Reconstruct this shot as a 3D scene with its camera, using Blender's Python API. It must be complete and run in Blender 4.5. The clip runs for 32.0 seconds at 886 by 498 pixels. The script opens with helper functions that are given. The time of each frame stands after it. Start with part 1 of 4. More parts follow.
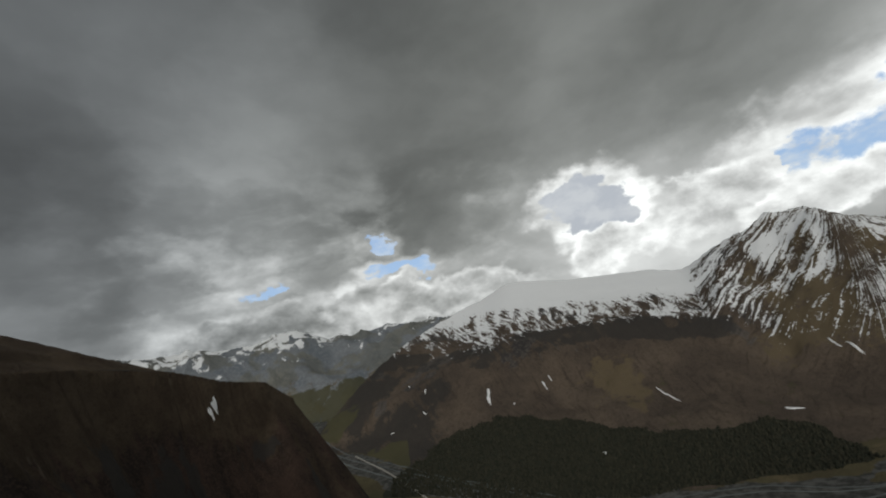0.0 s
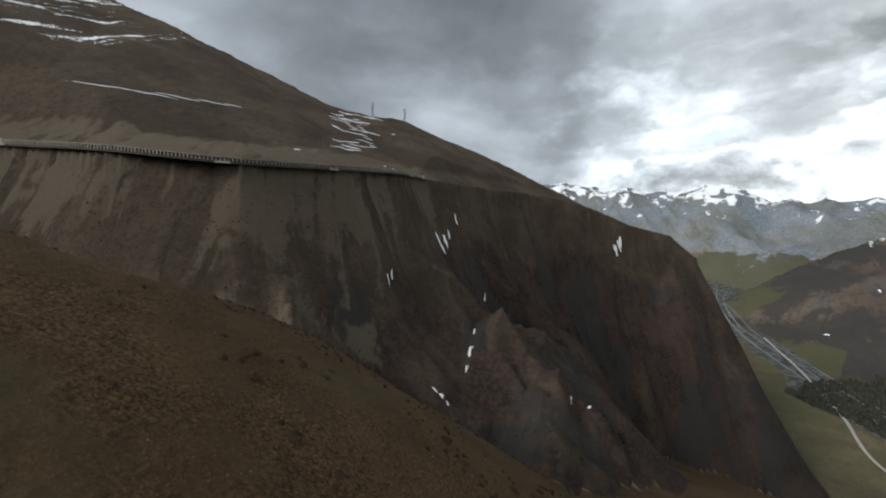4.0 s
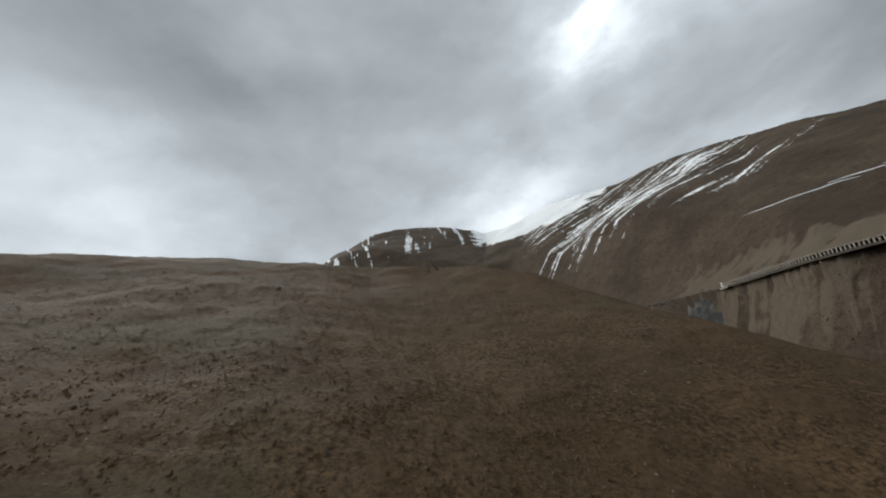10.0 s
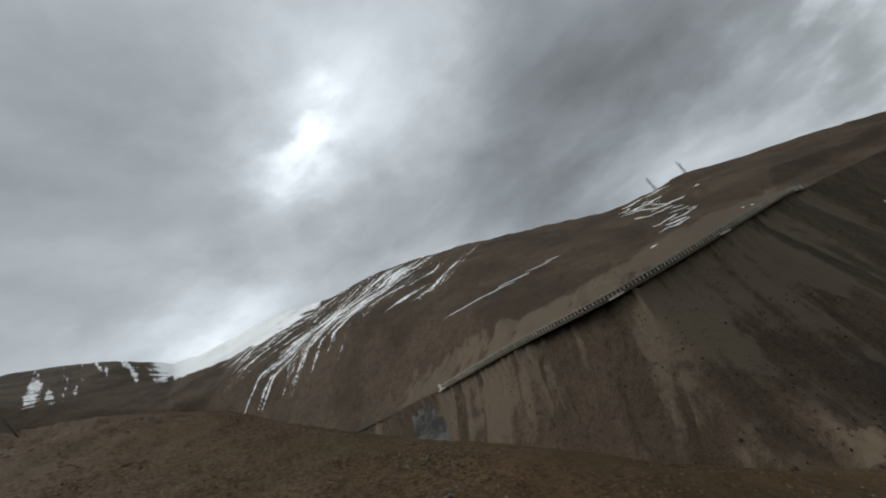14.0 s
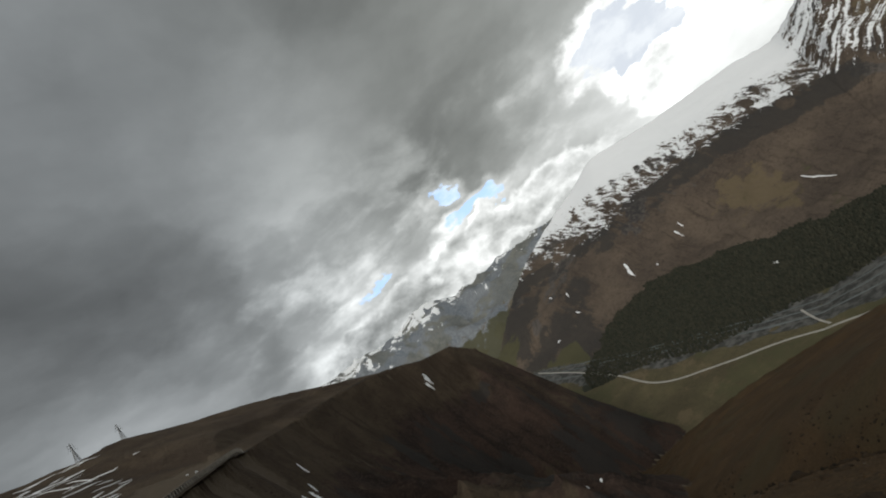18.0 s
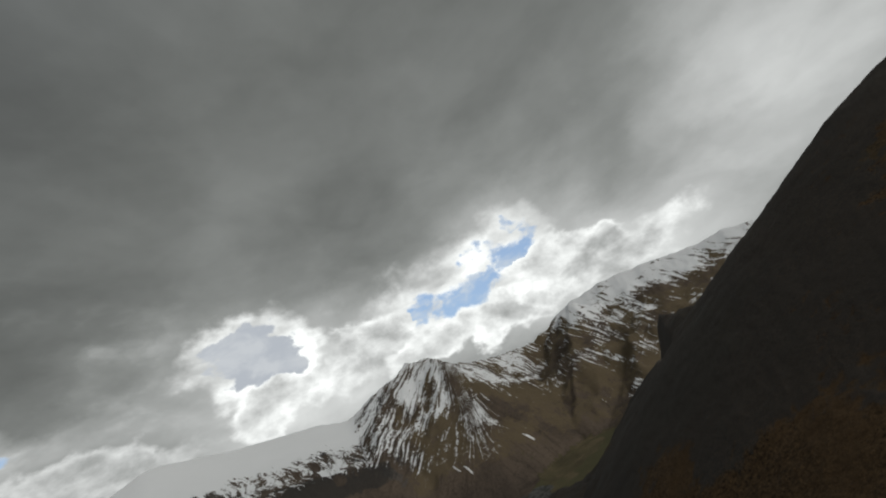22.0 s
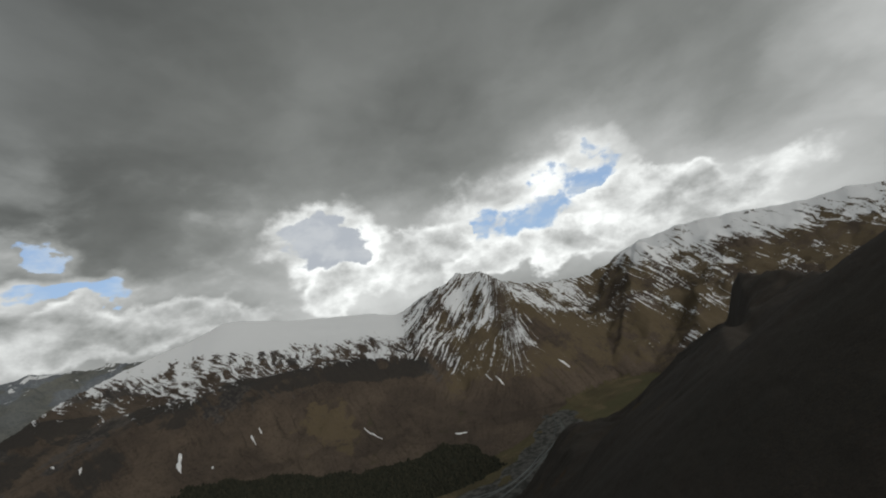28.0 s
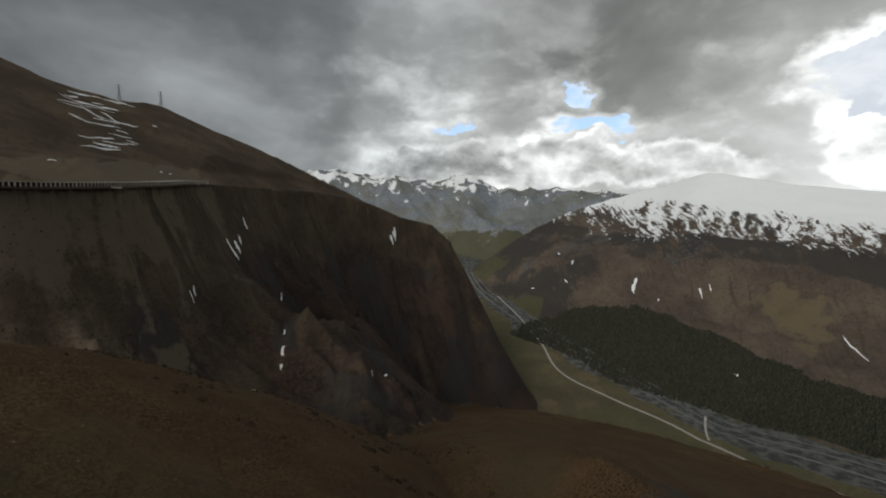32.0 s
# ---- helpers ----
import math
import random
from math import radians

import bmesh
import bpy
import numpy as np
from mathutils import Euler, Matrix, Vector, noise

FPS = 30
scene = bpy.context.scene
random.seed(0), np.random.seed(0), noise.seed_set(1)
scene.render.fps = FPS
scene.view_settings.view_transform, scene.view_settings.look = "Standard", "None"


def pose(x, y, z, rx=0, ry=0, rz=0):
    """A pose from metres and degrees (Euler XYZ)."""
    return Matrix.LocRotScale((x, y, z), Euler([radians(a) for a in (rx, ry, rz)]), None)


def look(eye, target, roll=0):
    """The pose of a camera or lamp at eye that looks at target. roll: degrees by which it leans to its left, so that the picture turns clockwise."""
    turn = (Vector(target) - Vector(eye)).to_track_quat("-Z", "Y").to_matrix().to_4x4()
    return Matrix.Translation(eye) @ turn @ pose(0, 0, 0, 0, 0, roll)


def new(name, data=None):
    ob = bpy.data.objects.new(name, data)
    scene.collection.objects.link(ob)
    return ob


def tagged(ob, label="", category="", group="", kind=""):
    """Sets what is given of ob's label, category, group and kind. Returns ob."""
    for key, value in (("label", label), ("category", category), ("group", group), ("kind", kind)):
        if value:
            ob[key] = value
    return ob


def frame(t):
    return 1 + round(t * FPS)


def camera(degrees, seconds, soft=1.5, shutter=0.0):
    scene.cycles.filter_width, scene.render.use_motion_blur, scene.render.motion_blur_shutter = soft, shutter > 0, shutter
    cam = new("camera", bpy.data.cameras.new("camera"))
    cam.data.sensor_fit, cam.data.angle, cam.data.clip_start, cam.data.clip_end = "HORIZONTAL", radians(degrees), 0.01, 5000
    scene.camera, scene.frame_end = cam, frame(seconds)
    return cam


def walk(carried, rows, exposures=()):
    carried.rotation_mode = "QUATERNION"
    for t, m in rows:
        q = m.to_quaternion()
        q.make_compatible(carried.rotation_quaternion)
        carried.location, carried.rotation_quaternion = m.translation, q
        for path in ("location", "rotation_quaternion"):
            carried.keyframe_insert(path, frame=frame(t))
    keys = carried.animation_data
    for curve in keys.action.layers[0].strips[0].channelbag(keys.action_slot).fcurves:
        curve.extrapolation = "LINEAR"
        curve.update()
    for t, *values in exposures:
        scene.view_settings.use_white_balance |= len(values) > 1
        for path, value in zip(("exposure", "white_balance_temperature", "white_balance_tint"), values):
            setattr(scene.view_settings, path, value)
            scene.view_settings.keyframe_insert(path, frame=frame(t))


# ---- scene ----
FOV = 94.8
cam = camera(FOV, 32.0, soft=2.0)
# seconds, eye x, y, z, yaw to the left, pitch, roll
FLIGHT = (
    (0.0, -15.9, 44.7, 580.2, -56.65, 12.11, -12.32),
    (0.5, -14.4, 40.1, 581.7, -53.27, 11.88, -10.54),
    (1.0, -15.1, 32.1, 583.0, -48.72, 11.50, -11.53),
    (1.5, -15.4, 21.8, 584.9, -41.33, 9.44, -8.82),
    (2.0, -9.6, 11.6, 588.3, -32.49, 7.65, -4.88),
    (2.5, -4.0, 4.6, 592.5, -23.23, 5.59, -2.44),
    (3.0, -1.9, -1.4, 598.1, -14.10, 0.60, 1.36),
    (3.5, -0.7, -3.0, 600.4, -9.20, -2.83, 3.93),
    (4.0, 0.0, 0.0, 600.0, -0.00, -4.85, 2.29),
    (4.5, 4.0, 4.6, 599.3, 15.59, -3.14, -1.46),
    (5.0, 9.6, 1.0, 596.9, 26.89, -1.36, -1.53),
    (5.5, 17.1, -11.2, 592.5, 36.24, 0.84, 2.24),
    (6.0, 22.4, -23.0, 588.5, 44.28, 2.86, 6.86),
    (6.5, 21.3, -25.6, 587.3, 51.63, 4.14, 9.31),
    (7.0, 14.3, -19.3, 588.7, 60.63, 5.02, 9.77),
    (7.5, 6.6, -14.0, 590.8, 65.94, 7.01, 7.24),
    (8.0, -2.2, -9.3, 592.9, 71.00, 9.16, 5.95),
    (8.5, -11.2, -5.0, 595.0, 76.20, 13.45, 1.99),
    (9.0, -20.2, -2.0, 597.3, 79.80, 17.52, -1.90),
    (9.5, -28.8, 0.5, 599.2, 80.75, 19.13, -4.85),
    (10.0, -37.2, 2.6, 600.9, 77.24, 18.74, -11.00),
    (10.5, -45.1, 4.6, 602.8, 74.99, 16.72, -16.28),
    (11.0, -52.8, 7.1, 604.3, 68.88, 16.36, -24.62),
    (11.5, -60.1, 9.8, 605.9, 65.48, 14.75, -24.79),
    (12.0, -65.8, 12.7, 607.7, 58.21, 13.27, -25.66),
    (12.5, -73.3, 16.3, 609.1, 48.70, 12.98, -26.68),
    (13.0, -79.4, 21.8, 611.1, 45.23, 15.68, -25.21),
    (13.5, -84.1, 26.5, 612.5, 42.80, 18.96, -24.85),
    (14.0, -91.6, 34.5, 613.7, 32.90, 20.90, -28.48),
    (14.5, -94.9, 43.6, 615.0, 23.06, 21.08, -29.27),
    (15.0, -98.6, 51.9, 615.2, 14.62, 20.65, -30.67),
    (15.5, -103.2, 60.6, 614.3, 5.39, 19.33, -33.20),
    (16.0, -106.6, 67.7, 613.3, -4.06, 17.52, -36.22),
    (16.5, -106.9, 70.8, 613.1, -13.16, 15.64, -39.13),
    (17.0, -104.4, 71.2, 613.9, -24.08, 13.39, -42.44),
    (17.5, -102.7, 68.6, 614.8, -32.62, 10.71, -41.51),
    (18.0, -103.1, 62.6, 613.4, -42.83, 8.77, -39.61),
    (18.5, -107.2, 55.4, 613.1, -53.28, 7.38, -39.91),
    (19.0, -109.3, 50.5, 613.1, -63.34, 8.98, -41.15),
    (19.5, -106.9, 46.1, 611.8, -71.20, 11.07, -39.88),
    (20.0, -102.0, 42.1, 609.9, -81.01, 12.91, -38.60),
    (20.5, -95.6, 39.7, 608.5, -90.01, 14.64, -38.17),
    (21.0, -89.3, 39.4, 608.8, -95.67, 18.09, -36.93),
    (21.5, -84.0, 40.9, 609.9, -100.96, 19.36, -32.72),
    (22.0, -80.7, 44.3, 611.1, -106.11, 17.67, -24.29),
    (22.5, -78.9, 49.2, 613.4, -110.12, 15.21, -16.72),
    (23.0, -78.1, 52.9, 616.5, -109.75, 11.52, -9.07),
    (23.5, -76.3, 53.5, 618.0, -110.07, 8.37, -6.08),
    (24.0, -74.4, 51.4, 618.8, -109.78, 4.95, -6.47),
    (24.5, -72.3, 46.2, 617.7, -104.63, 3.35, -8.74),
    (25.0, -69.4, 41.1, 617.9, -98.30, 2.39, -10.83),
    (25.5, -64.1, 35.0, 617.1, -95.29, 3.66, -13.05),
    (26.0, -57.4, 28.5, 616.3, -93.94, 5.04, -12.74),
    (26.5, -49.9, 21.0, 615.6, -91.73, 7.16, -13.21),
    (27.0, -43.1, 15.2, 615.2, -91.34, 8.34, -13.27),
    (27.5, -35.9, 10.1, 615.2, -92.49, 8.80, -12.97),
    (28.0, -29.9, 6.4, 615.2, -93.32, 9.01, -12.70),
    (28.5, -26.5, 4.3, 615.0, -92.01, 9.42, -12.87),
    (29.0, -24.6, 3.1, 614.5, -88.26, 10.26, -13.51),
    (29.5, -23.4, 3.3, 615.1, -81.40, 10.28, -13.08),
    (30.0, -29.7, -3.6, 617.2, -72.54, 8.14, -8.34),
    (30.5, -37.7, -16.2, 620.4, -64.13, 4.74, -4.74),
    (31.0, -44.4, -33.8, 623.2, -53.42, 0.67, -1.21),
    (31.5, -44.0, -51.0, 626.0, -41.32, -4.17, 1.38),
    (32.0, -42.0, -66.0, 630.0, -30.92, -6.15, 1.67),
)


def heading(x, y, z, yaw, pitch, roll):
    return Matrix.Translation((x, y, z)) @ pose(0, 0, 0, 90 + pitch, 0, yaw) @ pose(0, 0, 0, 0, 0, roll)


walk(cam, [(t, heading(*row)) for t, *row in FLIGHT],
     [(0, 0.15, 6450, 8), (1.0, 0.22, 6450, 8), (2.0, 0.48, 6450, 8), (3.0, 1.08, 6200, 8), (4.0, 1.42, 6000, 8), (6.5, 2.2, 6100, 8), (7.5, 2.05, 6100, 8), (9.0, 1.6, 6200, 8), (13.0, 1.6, 6200, 8), (14.5, 1.25, 6200, 8), (16.5, 0.9, 6450, 8),
      (18.0, 0.78, 6450, 8), (20.0, 0.38, 6450, 8), (22.0, 0.12, 6450, 8), (30.0, 0.08, 6450, 8), (31.0, 0.25, 6500, 8), (32.0, 0.65, 6450, 8)])

# ---- light ----
SUN_AZ, SUN_EL = -116.0, 33.0       # degrees from +y towards +x, and up


def bearing(az, el):
    a, e = radians(az), radians(el)
    return Vector((math.sin(a) * math.cos(e), math.cos(a) * math.cos(e), math.sin(e)))


sun = new("sun", bpy.data.lights.new("sun", "SUN"))
sun.data.energy, sun.data.angle, sun.data.color = 1.15, radians(26), (1.0, 0.95, 0.88)
sun.matrix_world = look(bearing(SUN_AZ, SUN_EL) * 3000, (0, 0, 0))

world = bpy.data.worlds.new("overcast_sky")
scene.world = world
world.use_nodes = True


class Graph:
    """Short hand for node trees."""

    def __init__(self, tree):
        self.tree = tree
        tree.nodes.clear()

    def node(self, kind, values=(), **props):
        n = self.tree.nodes.new(kind)
        if "operation" in props:
            n.operation = props["operation"]
        if "use_clamp" in props:
            n.use_clamp = props["use_clamp"]
        if "data_type" in props:
            n.data_type = props["data_type"]
        if "layer" in props:
            n.attribute_name = props["layer"]
        for key, value in dict(values).items():
            if isinstance(value, bpy.types.NodeSocket):
                self.tree.links.new(value, n.inputs[key])
            else:
                n.inputs[key].default_value = value
        return n

    def math(self, op, a, b=0.0, clamp=False):
        return self.node("ShaderNodeMath", {0: a, 1: b}, operation=op, use_clamp=clamp).outputs[0]

    def vmath(self, op, a, b=(0, 0, 0)):
        n = self.node("ShaderNodeVectorMath", {0: a, 1: b}, operation=op)
        return n.outputs["Value"] if op in ("DOT_PRODUCT", "LENGTH", "DISTANCE") else n.outputs[0]

    def span(self, value, a, b, c=0.0, d=1.0, smooth=True):
        n = self.node("ShaderNodeMapRange", {0: value, 1: a, 2: b, 3: c, 4: d})
        n.interpolation_type = "SMOOTHSTEP" if smooth else "LINEAR"
        return n.outputs[0]

    def mix(self, fac, a, b):
        n = self.node("ShaderNodeMix", {0: fac, 6: a, 7: b}, data_type="RGBA")
        return n.outputs[2]

    def noise(self, vector, scale, detail=4.0, rough=0.55, distortion=0.0):
        return self.node("ShaderNodeTexNoise", {"Vector": vector, "Scale": scale, "Detail": detail,
                                                "Roughness": rough, "Distortion": distortion}).outputs[0]


def grey(v, warm=0.0):
    return (v * (0.985 + warm), v, v * (0.97 - warm), 1)


def lobe(g, way, az, el, wide, high):
    """Zero in the given direction, growing to one at wide and high degrees off it."""
    right = Vector((math.cos(radians(az)), -math.sin(radians(az)), 0))
    u = g.math("DIVIDE", g.vmath("DOT_PRODUCT", way, tuple(right)), math.sin(radians(wide)))
    v = g.math("DIVIDE", g.vmath("DOT_PRODUCT", way, tuple(bearing(az, el + 90))), math.sin(radians(high)))
    d = g.math("ADD", g.math("MULTIPLY", u, u), g.math("MULTIPLY", v, v))
    return g.math("ADD", d, g.span(g.vmath("DOT_PRODUCT", way, tuple(bearing(az, el))), 0.3, 0.0, 0.0, 50.0))


# how light the cloud ceiling is, by bearing: bearing, height (degrees), more or less than the mean
CEILING_EAST = ((4, 4, 0.05), (-2, 26, -0.03), (4, 32, -0.04), (12, 21, -0.05), (20, 21, -0.03), (28, 4, 0.10), (28, 21, 0.04), (28, 45, -0.06), (36, 4, 0.12), (36, 32, 0.05), (44, 4, 0.10),
                (44, 12, -0.08), (44, 21, -0.08), (44, 32, 0.06), (52, 4, 0.12), (52, 12, -0.05), (52, 45, -0.06), (60, 4, 0.10), (68, 4, 0.07), (76, 4, 0.10), (84, 4, 0.14),
                (84, 12, 0.07), (84, 32, 0.04), (92, 4, 0.10), (92, 21, -0.08), (108, 12, 0.12), (116, 12, 0.12), (124, 4, 0.14), (132, 4, 0.17), (132, 21, -0.04))
CEILING_WEST = ((140, 12, 0.03), (148, 12, 0.05), (148, 21, 0.09), (156, 4, 0.07), (156, 12, 0.12), (156, 21, 0.10), (-124, 21, 0.10), (-116, 21, 0.09), (-108, 45, -0.05),
                (-68, 21, 0.11), (-60, 32, -0.05), (-36, 45, 0.06), (-28, 45, 0.08), (-20, 21, -0.04), (-12, 21, -0.03), (-12, 32, -0.05))
# gaps of blue: bearing, height, half width, half height, brightness of the clouds round it
GAPS = ((99.5, 11.2, 4.6, 2.3, 0.24), (106.5, 11.2, 5.0, 3.0, 0.24), (113.8, 14.0, 3.4, 2.4, 0.22), (48.0, 15.3, 1.5, 1.3, 0.10), (51.5, 10.4, 5.5, 1.0, 0.18), (31.0, 11.0, 3.5, 0.8, 0.10))
# heaps of cumulus: bearing, height, half width, half height, brightness of their tops
HEAPS = ((36, 5.8, 16, 3.2, 0.66), (56, 6.0, 14, 2.8, 0.80), (80, 7.0, 6.5, 3.4, 0.95), (91, 8.6, 5.6, 4.6, 0.90), (101, 5.6, 6.5, 2.8, 0.94), (110, 5.4, 7.0, 2.9, 0.94), (118.5, 8.8, 5.2, 4.6, 0.93), (126, 7.0, 9.0, 3.6, 0.86))


def build_sky():
    g = Graph(world.node_tree)
    way = g.node("ShaderNodeTexCoord").outputs["Generated"]
    axes = g.node("ShaderNodeSeparateXYZ", {0: way})
    up = axes.outputs[2]
    sky = g.node("ShaderNodeTexSky")
    sky.sky_type, sky.sun_disc = "NISHITA", False
    sky.sun_elevation, sky.sun_rotation, sky.dust_density = radians(SUN_EL), radians(SUN_AZ), 1.5
    blue = g.vmath("SCALE", sky.outputs[0])
    blue.node.inputs["Scale"].default_value = 0.11
    blue = g.mix(0.65, blue, (0.33, 0.46, 0.70, 1))
    # the cloud ceiling: a low, rolling sheet seen in perspective
    lift = g.math("ADD", g.math("MAXIMUM", up, 0.0), 0.40)
    sheet = g.node("ShaderNodeCombineXYZ", {0: g.math("DIVIDE", axes.outputs[0], lift),
                                            1: g.math("DIVIDE", axes.outputs[1], lift), 2: g.math("MULTIPLY", up, 0.8)}).outputs[0]
    big = g.noise(sheet, 1.0, 3.0, 0.5, 0.3)
    mid = g.noise(sheet, 2.6, 5.0, 0.55, 0.35)
    wisp = g.noise(sheet, 7.0, 6.0, 0.58, 0.2)
    flat = g.node("ShaderNodeCombineXYZ", {0: axes.outputs[0], 1: axes.outputs[1], 2: g.math("MULTIPLY", up, 1.4)}).outputs[0]
    stir = g.vmath("SUBTRACT", g.node("ShaderNodeTexNoise", {"Vector": flat, "Scale": 4.0, "Detail": 6.0, "Roughness": 0.6}).outputs["Color"], (0.5, 0.5, 0.5))
    astray = g.vmath("NORMALIZE", g.vmath("ADD", way, g.vmath("MULTIPLY", stir, (0.22, 0.22, 0.16))))
    rolls = g.node("ShaderNodeCombineXYZ", {0: axes.outputs[0], 1: axes.outputs[1], 2: g.math("MULTIPLY", up, 2.1)}).outputs[0]
    patch = g.noise(g.vmath("ADD", rolls, g.vmath("MULTIPLY", stir, (0.25, 0.25, 0.25))), 3.2, 3.5, 0.48, 0.2)
    shred = g.noise(g.vmath("ADD", rolls, g.vmath("MULTIPLY", stir, (0.12, 0.12, 0.12))), 7.0, 4.0, 0.5, 0.15)
    tone = g.math("ADD", 0.432, g.math("MULTIPLY", g.math("SUBTRACT", big, 0.5), 0.16))
    tone = g.math("ADD", tone, g.math("MULTIPLY", g.math("SUBTRACT", mid, 0.5), 0.10))
    low = g.span(up, 0.62, 0.10, 0.35, 1.0)
    tone = g.math("ADD", tone, g.math("MULTIPLY", g.math("MULTIPLY", g.math("SUBTRACT", patch, 0.5), 0.36), low))
    tone = g.math("ADD", tone, g.math("MULTIPLY", g.math("MULTIPLY", g.math("SUBTRACT", shred, 0.5), 0.10), low))
    # torn, lighter rags under the ceiling in the north-east
    torn = g.math("MULTIPLY", g.span(g.math("ADD", g.math("MULTIPLY", shred, 0.5), g.math("MULTIPLY", patch, 0.5)), 0.46, 0.64), g.span(up, 0.50, 0.26))
    torn = g.math("MULTIPLY", torn, g.span(g.vmath("DOT_PRODUCT", way, tuple(bearing(42, 14))), 0.84, 0.95))
    tone = g.math("ADD", tone, g.math("MULTIPLY", torn, 0.16))

    def spot(az, el, wide):
        near = g.math("SUBTRACT", g.vmath("DOT_PRODUCT", astray, tuple(bearing(az, el))), 1.0)
        return g.math("EXPONENT", g.math("MULTIPLY", near, 1 / radians(wide) ** 2))

    for az, el, more in CEILING_EAST + CEILING_WEST:
        tone = g.math("ADD", tone, g.math("MULTIPLY", spot(az, el, 9.0), more))
    # two thin places in the west where the light comes through
    for az, el, wide, more in ((-50.0, 39.0, 2.6, 0.11), (-44.5, 43.0, 2.2, 0.10), (-41.0, 47.5, 2.0, 0.09), (-46, 42, 8.0, 0.05), (-64, 22, 5.0, 0.07)):
        tone = g.math("ADD", tone, g.math("MULTIPLY", g.math("MULTIPLY", spot(az, el, wide), g.span(shred, 0.38, 0.62, 0.5, 1.15)), more))
    # ragged lumps, from which the gaps and heaps take their edges
    cell = g.node("ShaderNodeTexVoronoi", {"Vector": g.vmath("ADD", flat, g.vmath("MULTIPLY", stir, (0.10, 0.10, 0.10))), "Scale": 13.0, "Detail": 4.0, "Roughness": 0.6, "Lacunarity": 2.2})
    cell.normalize = True
    lump = g.math("SUBTRACT", 0.45, cell.outputs["Distance"])
    curl = g.vmath("SUBTRACT", g.node("ShaderNodeTexNoise", {"Vector": flat, "Scale": 8.0, "Detail": 5.0, "Roughness": 0.52}).outputs["Color"], (0.5, 0.5, 0.5))
    bent = g.vmath("NORMALIZE", g.vmath("ADD", way, g.vmath("MULTIPLY", curl, (0.26, 0.26, 0.20))))
    frays = g.math("SUBTRACT", g.noise(flat, 10.0, 6.0, 0.54, 0.15), 0.5)
    rag = g.math("ADD", g.math("MULTIPLY", frays, 3.4), g.math("MULTIPLY", lump, 1.6))
    shimmer = g.span(g.math("ADD", g.math("MULTIPLY", patch, 0.6), g.math("MULTIPLY", shred, 0.4)), 0.36, 0.60, 0.35, 1.0)
    # light on the edges of the gaps
    blues = None
    for az, el, wide, high, glow in GAPS:
        d = lobe(g, bent, az, el, wide, high)
        m = g.span(g.math("ADD", d, rag), 1.35, 0.65)
        blues = m if blues is None else g.math("MAXIMUM", blues, m)
        tone = g.math("ADD", tone, g.math("MULTIPLY", g.math("MULTIPLY", g.span(g.math("ADD", d, rag), 7.0, 0.8), shimmer), glow))
    veil = g.math("ADD", lobe(g, bent, 77.5, 13.2, 5.4, 3.7), g.math("MULTIPLY", rag, 0.45))
    tone = g.math("ADD", tone, g.math("MULTIPLY", g.math("MULTIPLY", g.span(veil, 2.7, 0.85), shimmer), 0.40))
    # heaped cumulus: bright towards the light above, greyer in the middle
    lower = g.noise(g.vmath("SUBTRACT", flat, (0, 0, 0.022)), 10.0, 5.0, 0.58, 0.15)
    upper = g.noise(g.vmath("ADD", flat, (0, 0, 0.022)), 10.0, 5.0, 0.58, 0.15)
    lit = g.math("SUBTRACT", lower, upper)
    for az, el, wide, high, shine in HEAPS:
        thick = g.math("SUBTRACT", g.math("ADD", g.math("MULTIPLY", frays, 2.2), g.math("ADD", g.math("MULTIPLY", lump, 0.9), 1.0)), lobe(g, bent, az, el, wide, high))
        inner = g.math("ADD", g.span(thick, 0.05, 1.1, shine, shine - 0.15), g.math("MULTIPLY", lit, 0.62))
        inner = g.math("ADD", inner, g.math("MULTIPLY", lump, 0.12))
        fac = g.span(thick, -0.45, 0.55)
        tone = g.math("ADD", g.math("MULTIPLY", tone, g.math("SUBTRACT", 1.0, fac)), g.math("MULTIPLY", inner, fac))
        blues = g.math("MULTIPLY", blues, g.math("SUBTRACT", 1.0, g.span(thick, -0.05, 0.05)))
    tone = g.math("MINIMUM", g.math("MAXIMUM", tone, 0.27), 1.0)
    shown = g.math("POWER", tone, 2.2)
    west = g.span(g.vmath("DOT_PRODUCT", way, tuple(bearing(-60, 20))), -0.35, 0.55)
    tint = g.mix(g.span(tone, 0.35, 0.75), g.mix(west, (0.965, 1.0, 0.955, 1), (0.945, 1.0, 1.04, 1)), g.mix(west, (0.99, 1.0, 0.985, 1), (0.965, 1.0, 1.02, 1)))
    clouds = g.node("ShaderNodeVectorMath", {0: tint}, operation="SCALE")
    g.tree.links.new(shown, clouds.inputs["Scale"])
    clouds = g.mix(g.span(veil, 1.05, 0.75), clouds.outputs[0], g.mix(g.span(wisp, 0.4, 0.65), (0.43, 0.455, 0.50, 1), (0.53, 0.55, 0.58, 1)))
    clouds = g.mix(blues, clouds, g.mix(g.math("MULTIPLY", g.span(wisp, 0.45, 0.7), 0.5), blue, grey(0.70)))
    below = g.mix(g.span(up, 0.0, -0.08), clouds, grey(0.10, 0.05))
    back = g.node("ShaderNodeBackground", {0: below, 1: 1.0})
    g.node("ShaderNodeOutputWorld", {0: back.outputs[0]})


build_sky()


# ---- materials ----
def surface(name):
    m = bpy.data.materials.new(name)
    m.use_nodes = True
    g = Graph(m.node_tree)
    return m, g


